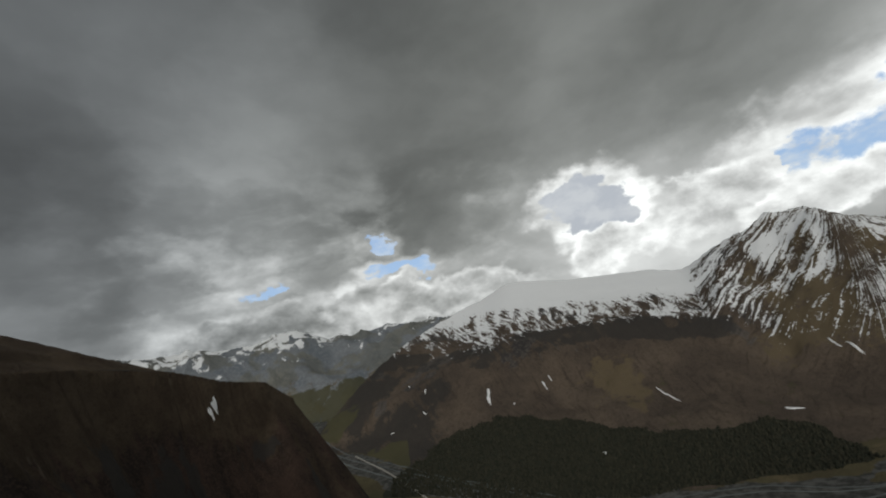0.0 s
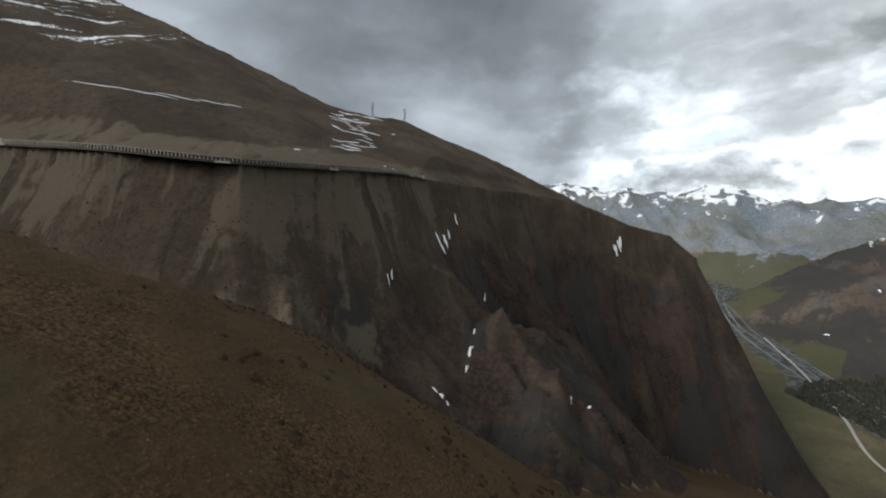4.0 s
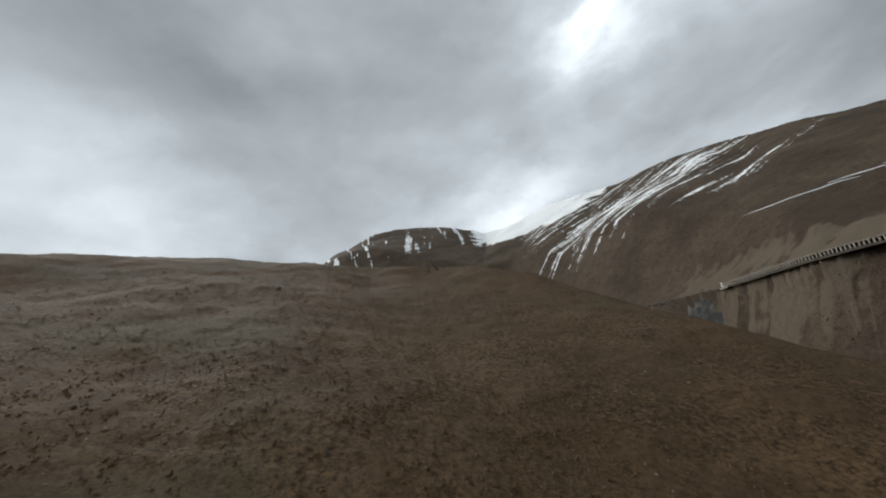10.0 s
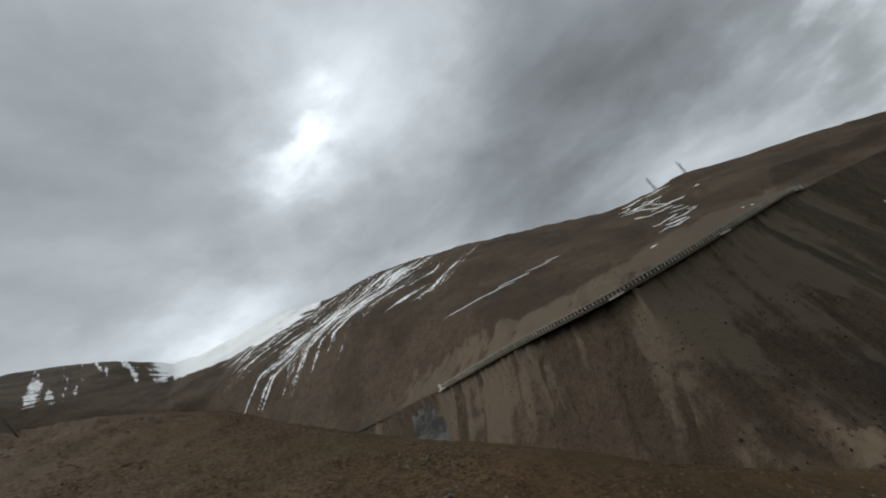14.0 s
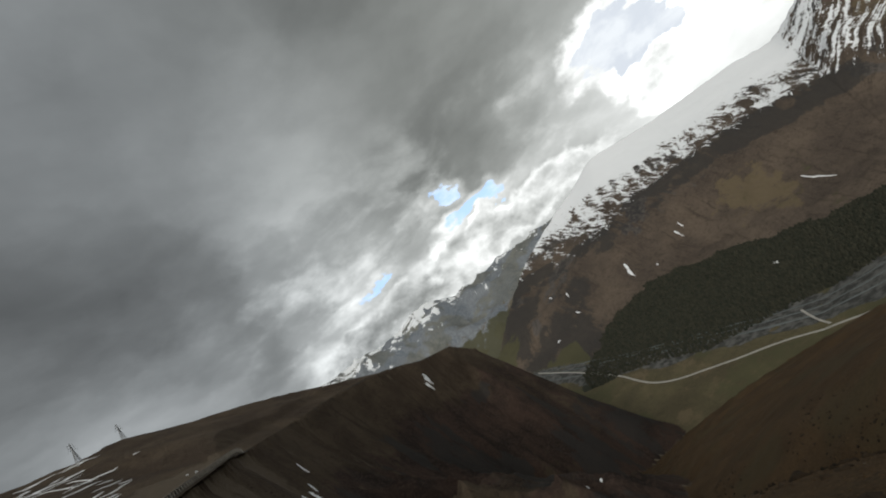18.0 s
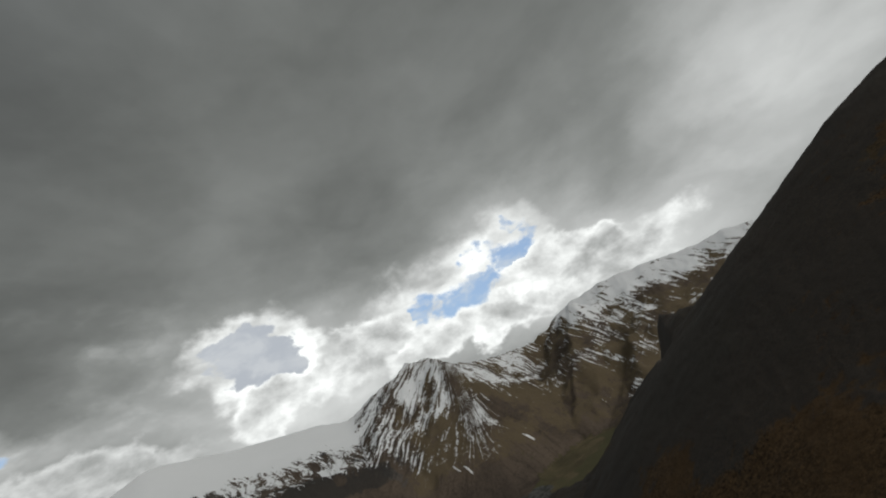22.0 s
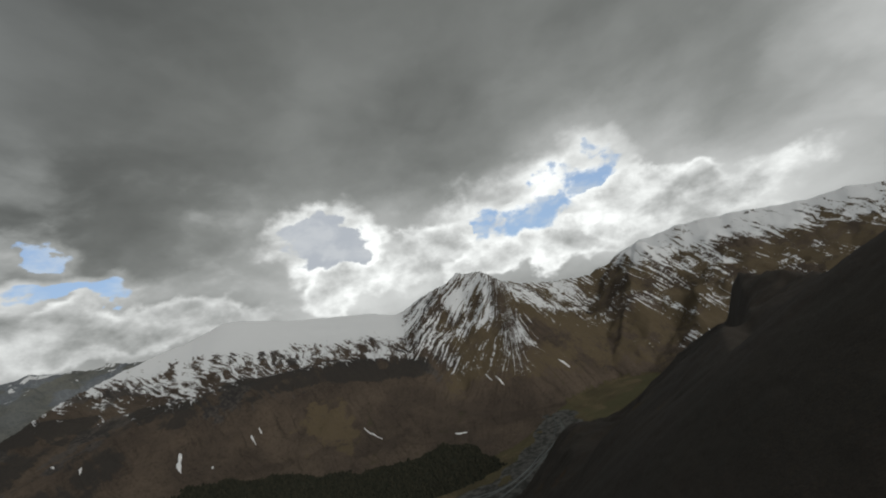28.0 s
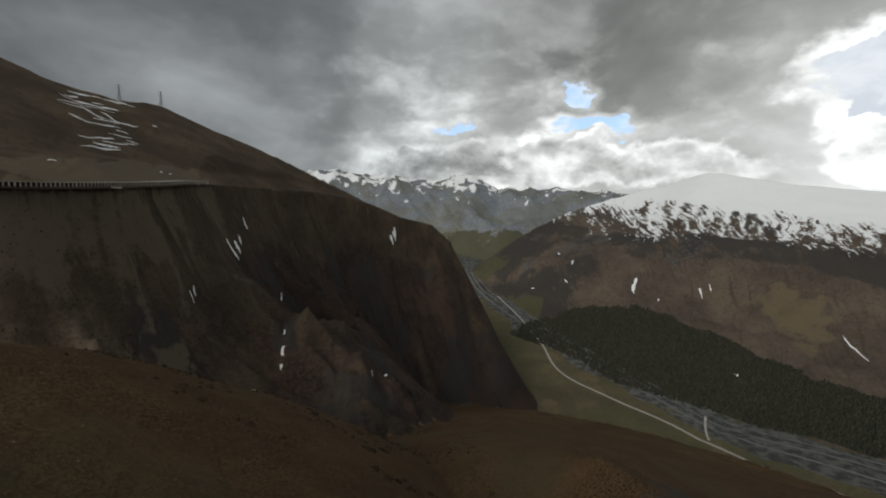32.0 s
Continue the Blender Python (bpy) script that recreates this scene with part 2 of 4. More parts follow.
def finish(g, colour, rough=0.9, height=None, strength=0.4, reach=1.0, metal=0.0, spec=0.25):
    values = {"Base Color": colour, "Roughness": rough, "Metallic": metal, "Specular IOR Level": spec}
    if height is not None:
        values["Normal"] = g.node("ShaderNodeBump", {"Height": height, "Strength": strength, "Distance": reach}).outputs[0]
    b = g.node("ShaderNodeBsdfPrincipled", values)
    g.node("ShaderNodeOutputMaterial", {0: b.outputs[0]})


def ground_material(name, soil_a, soil_b, rock_a, rock_b, grain, relief, comb, mottle=1.0, tufted=0.0):
    """Turf and bare soil, rock, scree, meadow, wood, gravel and snow, laid by the named masks of the mesh."""
    m, g = surface(name)
    at = g.node("ShaderNodeNewGeometry").outputs["Position"]

    def mask(layer):
        return g.node("ShaderNodeAttribute", layer=layer).outputs["Fac"]

    patch = g.noise(at, 0.011 / grain, 5.0, 0.6)
    mid = g.noise(at, 0.06 / grain, 6.0, 0.65)
    tiny = g.noise(at, 0.9 / grain, 5.0, 0.7)
    # rills and ribs that run down the slope
    rill = g.node("ShaderNodeCombineXYZ", {0: g.math("MULTIPLY", mask("across"), 1 / comb[0]), 1: g.math("MULTIPLY", mask("down"), 1 / comb[1]), 2: 0.0}).outputs[0]
    rill = g.noise(rill, 1.0, 6.0, 0.62, 0.5)
    crumb = g.noise(at, 0.22 / grain, 6.0, 0.65)
    soil = g.mix(g.span(patch, 0.35, 0.65), soil_a, soil_b)
    soil = g.mix(g.math("MULTIPLY", g.span(crumb, 0.5, 0.66), 0.55 * mottle), soil, tuple(c * 0.5 for c in soil_a[:3]) + (1,))
    soil = g.mix(g.math("MULTIPLY", g.span(mid, 0.5, 0.75), 0.6 * mottle), soil, tuple(c * 0.55 for c in soil_a[:3]) + (1,))
    soil = g.mix(g.math("MULTIPLY", g.span(rill, 0.5, 0.3), g.math("MULTIPLY", mask("rilled"), 0.6)), soil, tuple(c * 0.5 for c in soil_a[:3]) + (1,))
    soil = g.mix(g.math("MULTIPLY", g.span(tiny, 0.48, 0.7), 0.5), soil, tuple(min(1, c * 1.55) for c in soil_b[:3]) + (1,))
    if tufted:
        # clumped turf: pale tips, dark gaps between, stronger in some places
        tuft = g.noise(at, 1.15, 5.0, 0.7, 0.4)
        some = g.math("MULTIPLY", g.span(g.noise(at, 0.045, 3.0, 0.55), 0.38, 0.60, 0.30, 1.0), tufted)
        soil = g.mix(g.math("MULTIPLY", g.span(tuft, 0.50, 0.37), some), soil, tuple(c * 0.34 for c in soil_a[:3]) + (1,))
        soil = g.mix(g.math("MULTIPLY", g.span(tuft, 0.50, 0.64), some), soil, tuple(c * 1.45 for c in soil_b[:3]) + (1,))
        soil = g.mix(g.math("MULTIPLY", g.span(g.noise(at, 0.02, 3.0, 0.5), 0.52, 0.66), 0.5), soil, (0.060, 0.050, 0.027, 1))
    rock = g.mix(g.span(g.math("ADD", g.math("MULTIPLY", patch, 0.6), g.math("MULTIPLY", rill, 0.4)), 0.42, 0.58), rock_a, rock_b)
    rock = g.mix(g.math("MULTIPLY", g.span(crumb, 0.52, 0.42), 0.5), rock, tuple(c * 1.5 for c in rock_b[:3]) + (1,))
    rock = g.mix(g.math("MULTIPLY", g.span(tiny, 0.45, 0.75), 0.5), rock, tuple(c * 0.5 for c in rock_a[:3]) + (1,))

    def ragged(layer, width=0.5, grit=mid):
        return g.span(g.math("ADD", mask(layer), g.math("MULTIPLY", g.math("SUBTRACT", grit, 0.5), width)), 0.42, 0.58)

    both = g.math("ADD", g.math("MULTIPLY", mid, 0.4), g.math("MULTIPLY", rill, 0.6))
    c = g.mix(ragged("rock", 1.3, both), soil, rock)
    # dark slate grey, also laid where shade is put into the slopes
    c = g.mix(g.math("MULTIPLY", ragged("slate", 1.2, both), 0.78), c, g.mix(tiny, (0.028, 0.027, 0.026, 1), (0.058, 0.056, 0.053, 1)))
    c = g.mix(g.math("MULTIPLY", ragged("scree", 1.5, both), 0.8), c, g.mix(tiny, (0.092, 0.073, 0.053, 1), (0.155, 0.126, 0.093, 1)))
    # pale dry grass, also laid where sunlight is put into the colour
    c = g.mix(g.math("MULTIPLY", ragged("straw", 1.7, g.math("ADD", g.math("MULTIPLY", mid, 0.5), g.math("MULTIPLY", crumb, 0.5))), 0.75), c, g.mix(tiny, (0.115, 0.090, 0.054, 1), (0.18, 0.142, 0.088, 1)))
    c = g.mix(g.math("MULTIPLY", ragged("meadow", 0.9), 0.9), c, g.mix(patch, (0.058, 0.058, 0.032, 1), (0.105, 0.098, 0.054, 1)))
    c = g.mix(ragged("wood", 0.5), c, g.mix(tiny, (0.022, 0.027, 0.020, 1), (0.050, 0.050, 0.036, 1)))
    c = g.mix(ragged("gravel", 0.7), c, g.mix(g.span(mid, 0.4, 0.62), (0.048, 0.048, 0.045, 1), (0.115, 0.115, 0.108, 1)))
    flake = g.math("ADD", g.math("MULTIPLY", g.math("SUBTRACT", mid, 0.5), 0.45), g.math("MULTIPLY", g.math("SUBTRACT", crumb, 0.5), 0.6))
    flake = g.math("ADD", flake, g.math("MULTIPLY", g.math("SUBTRACT", rill, 0.5), 1.1))
    snow = g.span(g.math("ADD", mask("snow"), flake), 0.50, 0.58)
    c = g.mix(snow, c, (0.80, 0.82, 0.84, 1))
    h = g.math("ADD", g.math("ADD", g.math("MULTIPLY", mid, 3.0), tiny), g.math("MULTIPLY", rill, 2.0))
    h = g.math("MULTIPLY", h, g.math("SUBTRACT", 1.0, g.math("MULTIPLY", snow, 0.8)))
    finish(g, c, 0.95, h, 0.55, relief, spec=0.1)
    return m


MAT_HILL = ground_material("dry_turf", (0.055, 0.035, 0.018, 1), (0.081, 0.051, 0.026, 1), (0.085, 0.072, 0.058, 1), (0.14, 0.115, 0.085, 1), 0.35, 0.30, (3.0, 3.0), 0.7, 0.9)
MAT_CLIFF = ground_material("eroded_slope", (0.054, 0.040, 0.029, 1), (0.088, 0.067, 0.047, 1), (0.030, 0.024, 0.021, 1), (0.064, 0.043, 0.034, 1), 0.8, 5.0, (17.0, 90.0))
MAT_ALP = ground_material("alpine_slope", (0.076, 0.061, 0.050, 1), (0.126, 0.099, 0.076, 1), (0.044, 0.042, 0.042, 1), (0.100, 0.088, 0.078, 1), 3.2, 8.0, (24.0, 230.0))
# far slopes: distance haze is put into these pale, bluish base colours
MAT_FAR_HAZED = ground_material("hazed_far_slope", (0.165, 0.175, 0.175, 1), (0.205, 0.205, 0.18, 1), (0.15, 0.17, 0.195, 1), (0.20, 0.215, 0.23, 1), 4.0, 10.0, (60.0, 350.0))
MAT_VALE = ground_material("valley_turf", (0.078, 0.066, 0.041, 1), (0.108, 0.095, 0.054, 1), (0.10, 0.09, 0.08, 1), (0.16, 0.14, 0.12, 1), 1.6, 1.0, (40.0, 40.0))


# ---- terrain: the heights of the whole landscape ----
def lattice(ix, iy, seed):
    h = (ix.astype(np.int64) * 374761393 + iy.astype(np.int64) * 668265263 + seed * 1442695041) & 0x7FFFFFFF
    h = ((h ^ (h >> 13)) * 1274126177) & 0x7FFFFFFF
    return ((h ^ (h >> 16)) & 0xFFFF) / 32767.5 - 1.0


def value_noise(x, y, seed=0):
    fx, fy = np.floor(x), np.floor(y)
    u, v = x - fx, y - fy
    u, v = u * u * u * (u * (u * 6 - 15) + 10), v * v * v * (v * (v * 6 - 15) + 10)
    a, b = lattice(fx, fy, seed), lattice(fx + 1, fy, seed)
    c, d = lattice(fx, fy + 1, seed), lattice(fx + 1, fy + 1, seed)
    return (a + (b - a) * u) * (1 - v) + (c + (d - c) * u) * v


def fbm(x, y, octaves=5, seed=0, gain=0.5):
    total, amp, norm = 0.0, 1.0, 0.0
    for o in range(octaves):
        total = total + amp * value_noise(x * 2.03 ** o + 17.3 * o, y * 2.03 ** o - 9.1 * o, seed + o)
        norm, amp = norm + amp, amp * gain
    return total / norm


def ridged(x, y, octaves=4, seed=0):
    total, amp, norm = 0.0, 1.0, 0.0
    for o in range(octaves):
        total = total + amp * (1 - 2 * np.abs(value_noise(x * 2.1 ** o + 5.7 * o, y * 2.1 ** o + 3.1 * o, seed + o)))
        norm, amp = norm + amp, amp * 0.5
    return total / norm


def smooth(v, a, b):
    t = np.clip((v - a) / (b - a), 0, 1)
    return t * t * (3 - 2 * t)


def legs(line):
    pts = np.array(line, float)
    return list(zip(pts[:-1], pts[1:]))


def nearest(x, y, line):
    """Distance to a polyline, its height, the length along it and the side (positive to the right of its course)."""
    best = np.full(np.shape(x), 1e9)
    z, s, side = np.zeros_like(best), np.zeros_like(best), np.zeros_like(best)
    run = 0.0
    for a, b in legs(line):
        e = b[:2] - a[:2]
        length = math.hypot(*e)
        t = np.clip(((x - a[0]) * e[0] + (y - a[1]) * e[1]) / length ** 2, 0, 1)
        dx, dy = x - a[0] - t * e[0], y - a[1] - t * e[1]
        d = np.hypot(dx, dy)
        m = d < best
        best = np.where(m, d, best)
        z = np.where(m, a[2] + t * (b[2] - a[2]), z)
        s = np.where(m, run + t * length, s)
        side = np.where(m, np.sign(dx * e[1] - dy * e[0]), side)
        run += length
    return best, z, s, side


def crest(x, y, line, fall):
    """The highest of the slopes that fall from each leg of a ridge line; fall(d, side) is the drop at the distance d."""
    top = np.full(np.shape(x), -1e4)
    for a, b in legs(line):
        e = b[:2] - a[:2]
        t = np.clip(((x - a[0]) * e[0] + (y - a[1]) * e[1]) / (e @ e), 0, 1)
        dx, dy = x - a[0] - t * e[0], y - a[1] - t * e[1]
        d = np.hypot(dx, dy)
        top = np.maximum(top, a[2] + t * (b[2] - a[2]) - fall(d, np.sign(dx * e[1] - dy * e[0])))
    return top


def course(points, step):
    """A smooth curve (Catmull-Rom) through points, cut into even steps."""
    p = [Vector(q) for q in points]
    p = [p[0] * 2 - p[1]] + p + [p[-1] * 2 - p[-2]]
    fine = []
    for i in range(1, len(p) - 2):
        for k in range(24):
            t = k / 24
            fine.append(0.5 * ((2 * p[i]) + (p[i + 1] - p[i - 1]) * t + (2 * p[i - 1] - 5 * p[i] + 4 * p[i + 1] - p[i + 2]) * t * t
                               + (3 * p[i] - p[i - 1] - 3 * p[i + 1] + p[i + 2]) * t ** 3))
    fine.append(p[-2])
    out, left = [fine[0]], step
    for a, b in zip(fine, fine[1:]):
        d = (b - a).length
        while d >= left:
            a = a + (b - a) * (left / d)
            out.append(a)
            d, left = (b - a).length, step
        left -= d
    return out


HUB = (-50.0, 20.0, 610.0)        # the middle of the flight
HOME = ((40, 250, 425), (0, 205, 468), (-60, 140, 520), (-100, 104, 566), (-131, 71, 607), (-165, 80, 622), (-215, 85, 643), (-280, 70, 676),
        (-330, 25, 697), (-370, -40, 725), (-330, -130, 727), (-260, -200, 708), (-110, -235, 702), (0, -190, 664), (38, -188, 624),
        (72, -182, 575), (200, -270, 594), (510, -487, 590), (700, -570, 593), (830, -632, 572), (900, -640, 496), (985, -590, 452), (1060, -430, 318), (1100, -230, 170), (1080, -60, 40))
RIB = ((-370, -40, 720), (-250, -8, 664), (-160, 4, 624), (-101, 8, 596), (-70, 4, 577), (-40, -12, 566))
RIB_B = ((-340, -90, 715), (-230, -60, 668), (-150, -45, 630), (-90, -36, 600), (-50, -32, 578))
RIB_C = ((72, -182, 606), (110, -100, 548), (103, -20, 525), (104, 41, 522), (104, 55, 517), (102, 70, 509), (100, 110, 480))
SHELF = ((-1500, -700, 830), (-1150, -100, 750), (-900, 250, 700), (-600, 300, 660), (-450, 335, 648), (-361, 340, 643), (-260, 318, 639), (-166, 326, 634), (-95, 395, 639), (-55, 490, 646),
         (-37, 580, 649), (60, 760, 651), (190, 890, 650), (330, 965, 630), (450, 1005, 592), (560, 1035, 568), (640, 1050, 516))
PASS = ((-2300, -500, 1190), (-1900, -60, 1235), (-1840, 190, 1352), (-1810, 350, 1335), (-1770, 460, 1292), (-1700, 560, 1212), (-1450, 700, 1200), (-1150, 800, 1130), (-800, 800, 1035), (-560, 800, 950),
        (-380, 830, 872), (-250, 850, 818), (-159, 868, 796), (-107, 1009, 818), (10, 1000, 768), (160, 1000, 712), (290, 1010, 658),
        (420, 1040, 604), (560, 1052, 580), (640, 1056, 520), (690, 1050, 425), (725, 1030, 320), (770, 980, 180), (830, 880, 40))
RIVER = ((1800, 2580, 0), (1560, 2270, 0), (1400, 1868, 0), (1330, 1480, 0), (1285, 1210, 0), (1300, 1000, 0), (1305, 533, 0), (1390, 160, 0), (1400, -110, 0), (1733, -392, 0), (1990, -455, 0))
TRACK = ((1420, 1750, 0), (1300, 1400, 0), (1195, 1160, 0), (1085, 946, 0), (1115, 743, 0), (1171, 551, 0), (1170, 272, 0), (1180, 120, 0), (1210, -60, 0), (1260, -260, 0))
# bearing, crest elevation angle (degrees), crest distance, foot distance, bench elevation angle
ACROSS = ((35, -9.8, 2760, 2700, -10.2), (36.5, -8.6, 2780, 2480, -9.6), (39.4, -6.3, 2850, 2340, -8.5), (43, -3.3, 2950, 2140, -7.0), (46.6, -1.5, 3150, 1860, -6.2), (51.7, 0.9, 3500, 1680, -4.6),
          (56.8, 2.8, 3800, 1600, -3.2), (61, 3.7, 3900, 1560, -2.3), (62.5, 4.6, 3900, 1560, -2.3), (64.6, 5.2, 3900, 1560, -2.3), (68, 4.5, 3900, 1560, -2.4),
          (73, 3.6, 3900, 1560, -2.5), (82, 2.5, 3900, 1560, -3.4), (85.5, 1.3, 3800, 1570, -4.2))
BEYOND = ((88.5, 3.0, 3700, 1600, -5.5), (92.6, 4.2, 3600, 1640, -7.5), (96.5, 4.9, 3600, 1850, -9.5), (99.6, 3.0, 3650, 2050, -10), (104, 1.9, 3800, 2260, -10),
          (108, 1.3, 3900, 2400, -9.8), (111.5, 0.9, 3900, 2600, -9), (114.7, 2.0, 4000, 2500, -6), (118, 3.8, 4000, 2300, -4), (121.5, 4.4, 4000, 2250, -3.5), (126, 4.5, 4000, 2200, -3.0),
          (131, 4.1, 4000, 2200, -3.0), (135, 3.5, 4000, 2200, -3.0), (137.5, 3.9, 4000, 2200, -3.0), (145, 2.5, 4000, 2200, -3.0), (148.5, 3.6, 4000, 2200, -3.0), (151.5, 6.2, 4000, 2200, -3.0), (156, 6.6, 4000, 2200, -3.0), (165, 3.0, 4000, 2300, -3.0), (200, 0.0, 4000, 2600, -4))
RANGE = ((-10, 3.0), (8, 3.9), (13, 4.9), (16, 4.9), (20, 4.3), (23, 4.7), (27, 4.3), (30, 4.4), (35.4, 5.0), (39, 3.2), (43, 3.1), (52, 3.1), (57, 2.6), (70, 0.5))


def ray(az, el, r):
    return HUB[0] + r * math.sin(radians(az)), HUB[1] + r * math.cos(radians(az)), HUB[2] + r * math.tan(radians(el))


SPURS = ((ray(100.2, 3.5, 3250), ray(95, -1.6, 3050), ray(89.5, -4.6, 2850)), (ray(100.2, 3.5, 3250), ray(105, -0.6, 3150), ray(111, -8.8, 2900)),
         (ray(100.2, 3.5, 3250), ray(98, -4.0, 2950), ray(96.5, -10, 2680)), (ray(95.5, 5.3, 3520), ray(90.5, 1.6, 3300), ray(87, -2.8, 2900)), (ray(95.5, 5.3, 3520), ray(100.2, 3.5, 3250)),
         (ray(118.5, 3.7, 3800), ray(115.5, -1.5, 3300), ray(113.5, -7, 2850)), (ray(129, 2.4, 3900), ray(125, -1.5, 3300), ray(123, -6, 2800)))


def vale(x, y):
    return np.where(y > 500, -20 + 0.112 * (y - 500), -20 + 0.06 * (500 - y)) + 0.0 * x


def home_fall(d, side):
    near = np.minimum(d, 260)
    return 0.40 * near + 0.0010 * near * near + 0.85 * (d - near)


def rib_fall(d, side):
    return 0.26 * d + 0.003 * d * d


def landscape(x, y):
    """Heights, the form that rules (0 vale, 1 hill, 2 gallery mountain, 3 snow mountain, 4 far range), and the masks."""
    x, y = np.asarray(x, float), np.asarray(y, float)
    r = np.hypot(x - HUB[0], y - HUB[1])
    az = np.degrees(np.arctan2(x - HUB[0], y - HUB[1]))
    warp = 0.03 * np.maximum(r - 80, 0)
    wx = x + warp * fbm(x / 260, y / 260, 3, 11)
    wy = y + warp * fbm(x / 260, y / 260, 3, 23)
    floor = vale(x, y) + 3 * fbm(x / 150, y / 150, 4, 5)

    # the hill under the flight
    hill = crest(wx, wy, HOME, home_fall) - 0.75 * np.maximum(wy - 86 - 0.12 * np.maximum(-wx - 130, 0), 0) * smooth(wx, -85, -125)
    for line in (RIB, RIB_B):
        rib = crest(wx, wy, line, rib_fall)
        hill = 0.5 * (hill + rib + np.sqrt((hill - rib) ** 2 + 100)) - 5 * np.exp(-np.abs(hill - rib) / 60)
    hill = np.maximum(hill, crest(wx, wy, RIB_C, lambda q, sd: 0.5 * q))
    # worn smooth round the flight
    worn = smooth(np.hypot(x + 105, y + 5), 200, 100)
    m = worn > 0
    if np.any(m):
        mean = 0.0
        for k in range(8):
            ox, oy = 36 * math.cos(0.785 * k), 36 * math.sin(0.785 * k)
            px, py = wx[m] + ox, wy[m] + oy
            mean = mean + np.maximum(crest(px, py, HOME, home_fall), np.maximum(crest(px, py, RIB, rib_fall), crest(px, py, RIB_B, rib_fall))) / 8
        hill = hill.copy()
        hill[m] = hill[m] + (mean - hill[m]) * worn[m] * 0.85
    hill = hill + 5 * fbm(x / 70, y / 70, 4, 31) * smooth(r, 40, 260) + 0.55 * fbm(x / 11, y / 11, 4, 37) + 0.22 * ridged(x / 5.5, y / 4.0, 3, 39) * (r < 400) + 0.12 * fbm(x / 2.2, y / 2.2, 3, 41) * (r < 500)
    # a notched shoulder where the flank drops to the valley
    hill = hill - 100 * smooth(az, 127.5, 124.5) * smooth(az, 104, 113) * smooth(r, 500, 850) - 24 * smooth(az, 124, 127) * smooth(r, 280, 500)
    far_flank = smooth(r, 250, 700)
    hill = hill + far_flank * 16 * ridged(x / 120 + y / 300, y / 220, 4, 43)

    # the mountain with the road gallery
    d, zr, s, side = nearest(wx, wy, SHELF)
    east = 1 + 2.2 * smooth(wx, 330, 620) + 2.5 * smooth(wx, 560, 660)
    rise = crest(wx, wy, PASS, lambda q, sd: (0.50 * q + 0.00012 * q * q) * east)
    rise = rise + 9 * fbm(x / 160, y / 160, 5, 51) * smooth(d, 20, 120) + 0.02 * r * fbm(x / 420, y / 420, 3, 53) * smooth(r, 900, 1500)
    along = s - 1971
    steep = 0.32 + 0.38 * smooth(along, 60, 350) + 0.85 * smooth(along, 350, 750)
    flute = 0.6 * ridged(s / 46 + 0.7 * fbm(x / 70, y / 70, 3, 61), d / 120, 2, 63) + 0.9 * ridged(s / 150 + 0.5 * fbm(x / 110, y / 110, 2, 62), d / 300, 2, 64)
    flute2 = ridged(s / 15, d / 60, 3, 67)
    lip = smooth(along, -440, -270)
    below = zr - ((35 + 115 * lip) * (1 - np.exp(-(d / 55) ** 1.35)) + steep * d + 0.5 * np.maximum(d - 210, 0)) + smooth(d, 12, 120) * (46 * flute + 10 * flute2 * smooth(d, 25, 110)) * (0.15 + 0.85 * lip) * (1 - 0.85 * smooth(d, 150, 320)) + (0.5 + 3.0 * smooth(d, 40, 120)) * smooth(d, 3, 30) * fbm(x / 9, y / 9, 4, 71)
    cut = zr + np.maximum(d - 7, 0) * 0.62 + np.maximum(d - 45, 0) * 0.7 + smooth(d, 8, 22) * 1.5 * fbm(x / 7, y / 7, 3, 73)
    ramp = zr + 0.50 * (np.minimum(d, 55) - 7) + 0.12 * np.clip(d - 55, 0, 365) - 0.9 * np.maximum(d - 420, 0)
    ramp = np.where(along < 250, ramp, zr - 2.4 * (d - 7))
    above = np.minimum(np.maximum(rise, ramp), cut)
    mount = np.where(side > 0, np.where(d < 6, zr, below), np.where(d < 7, zr, above))
    nose = crest(wx, wy, PASS[-6:], lambda q, sd: 1.7 * q) + 8 * ridged(x / 60, y / 90, 4, 77)
    mount = np.where(side > 0, np.maximum(mount, nose), mount)

    # the snow mountain across the valley, drawn in bearings from the flight
    tab = np.array(ACROSS + BEYOND)
    wob = az + 0.6 * fbm(x / 500, y / 500, 3, 81)
    ec, dc, db, eb = (sum(np.interp(wob + o, tab[:, 0], tab[:, k]) for o in (-1.2, -0.6, 0, 0.6, 1.2)) / 5 for k in (1, 2, 3, 4))
    calm = smooth(az, 55, 60) * smooth(az, 90, 86)
    ec = ec + 0.25 * fbm(az * 0.7, az * 0, 4, 83) * (1 - 0.8 * calm)
    db = db * (1 + 0.05 * fbm(az * 0.14, az * 0, 3, 85))
    de = db + (dc - db) * 0.58
    zf = vale(x, y)
    zc, ze = HUB[2] + dc * np.tan(np.radians(ec)), HUB[2] + de * np.tan(np.radians(eb))
    d1 = db + (de - db) * 0.42
    z1 = zf + (ze - zf) * 0.20
    low = zf + (z1 - zf) * np.clip((r - db) / (d1 - db), 0, 1) ** 1.2
    face = z1 + (ze - z1) * smooth(r, d1, de)
    top = ze + (zc - ze) * np.clip((r - de) / (dc - de), 0, 1) ** 1.15
    alp = np.where(r < d1, low, np.where(r < de, face, top))
    alp = np.where(r > dc, zc - 0.5 * (r - dc), alp)
    alp = np.where(r < db, zf - 0.3 * (db - r), alp)
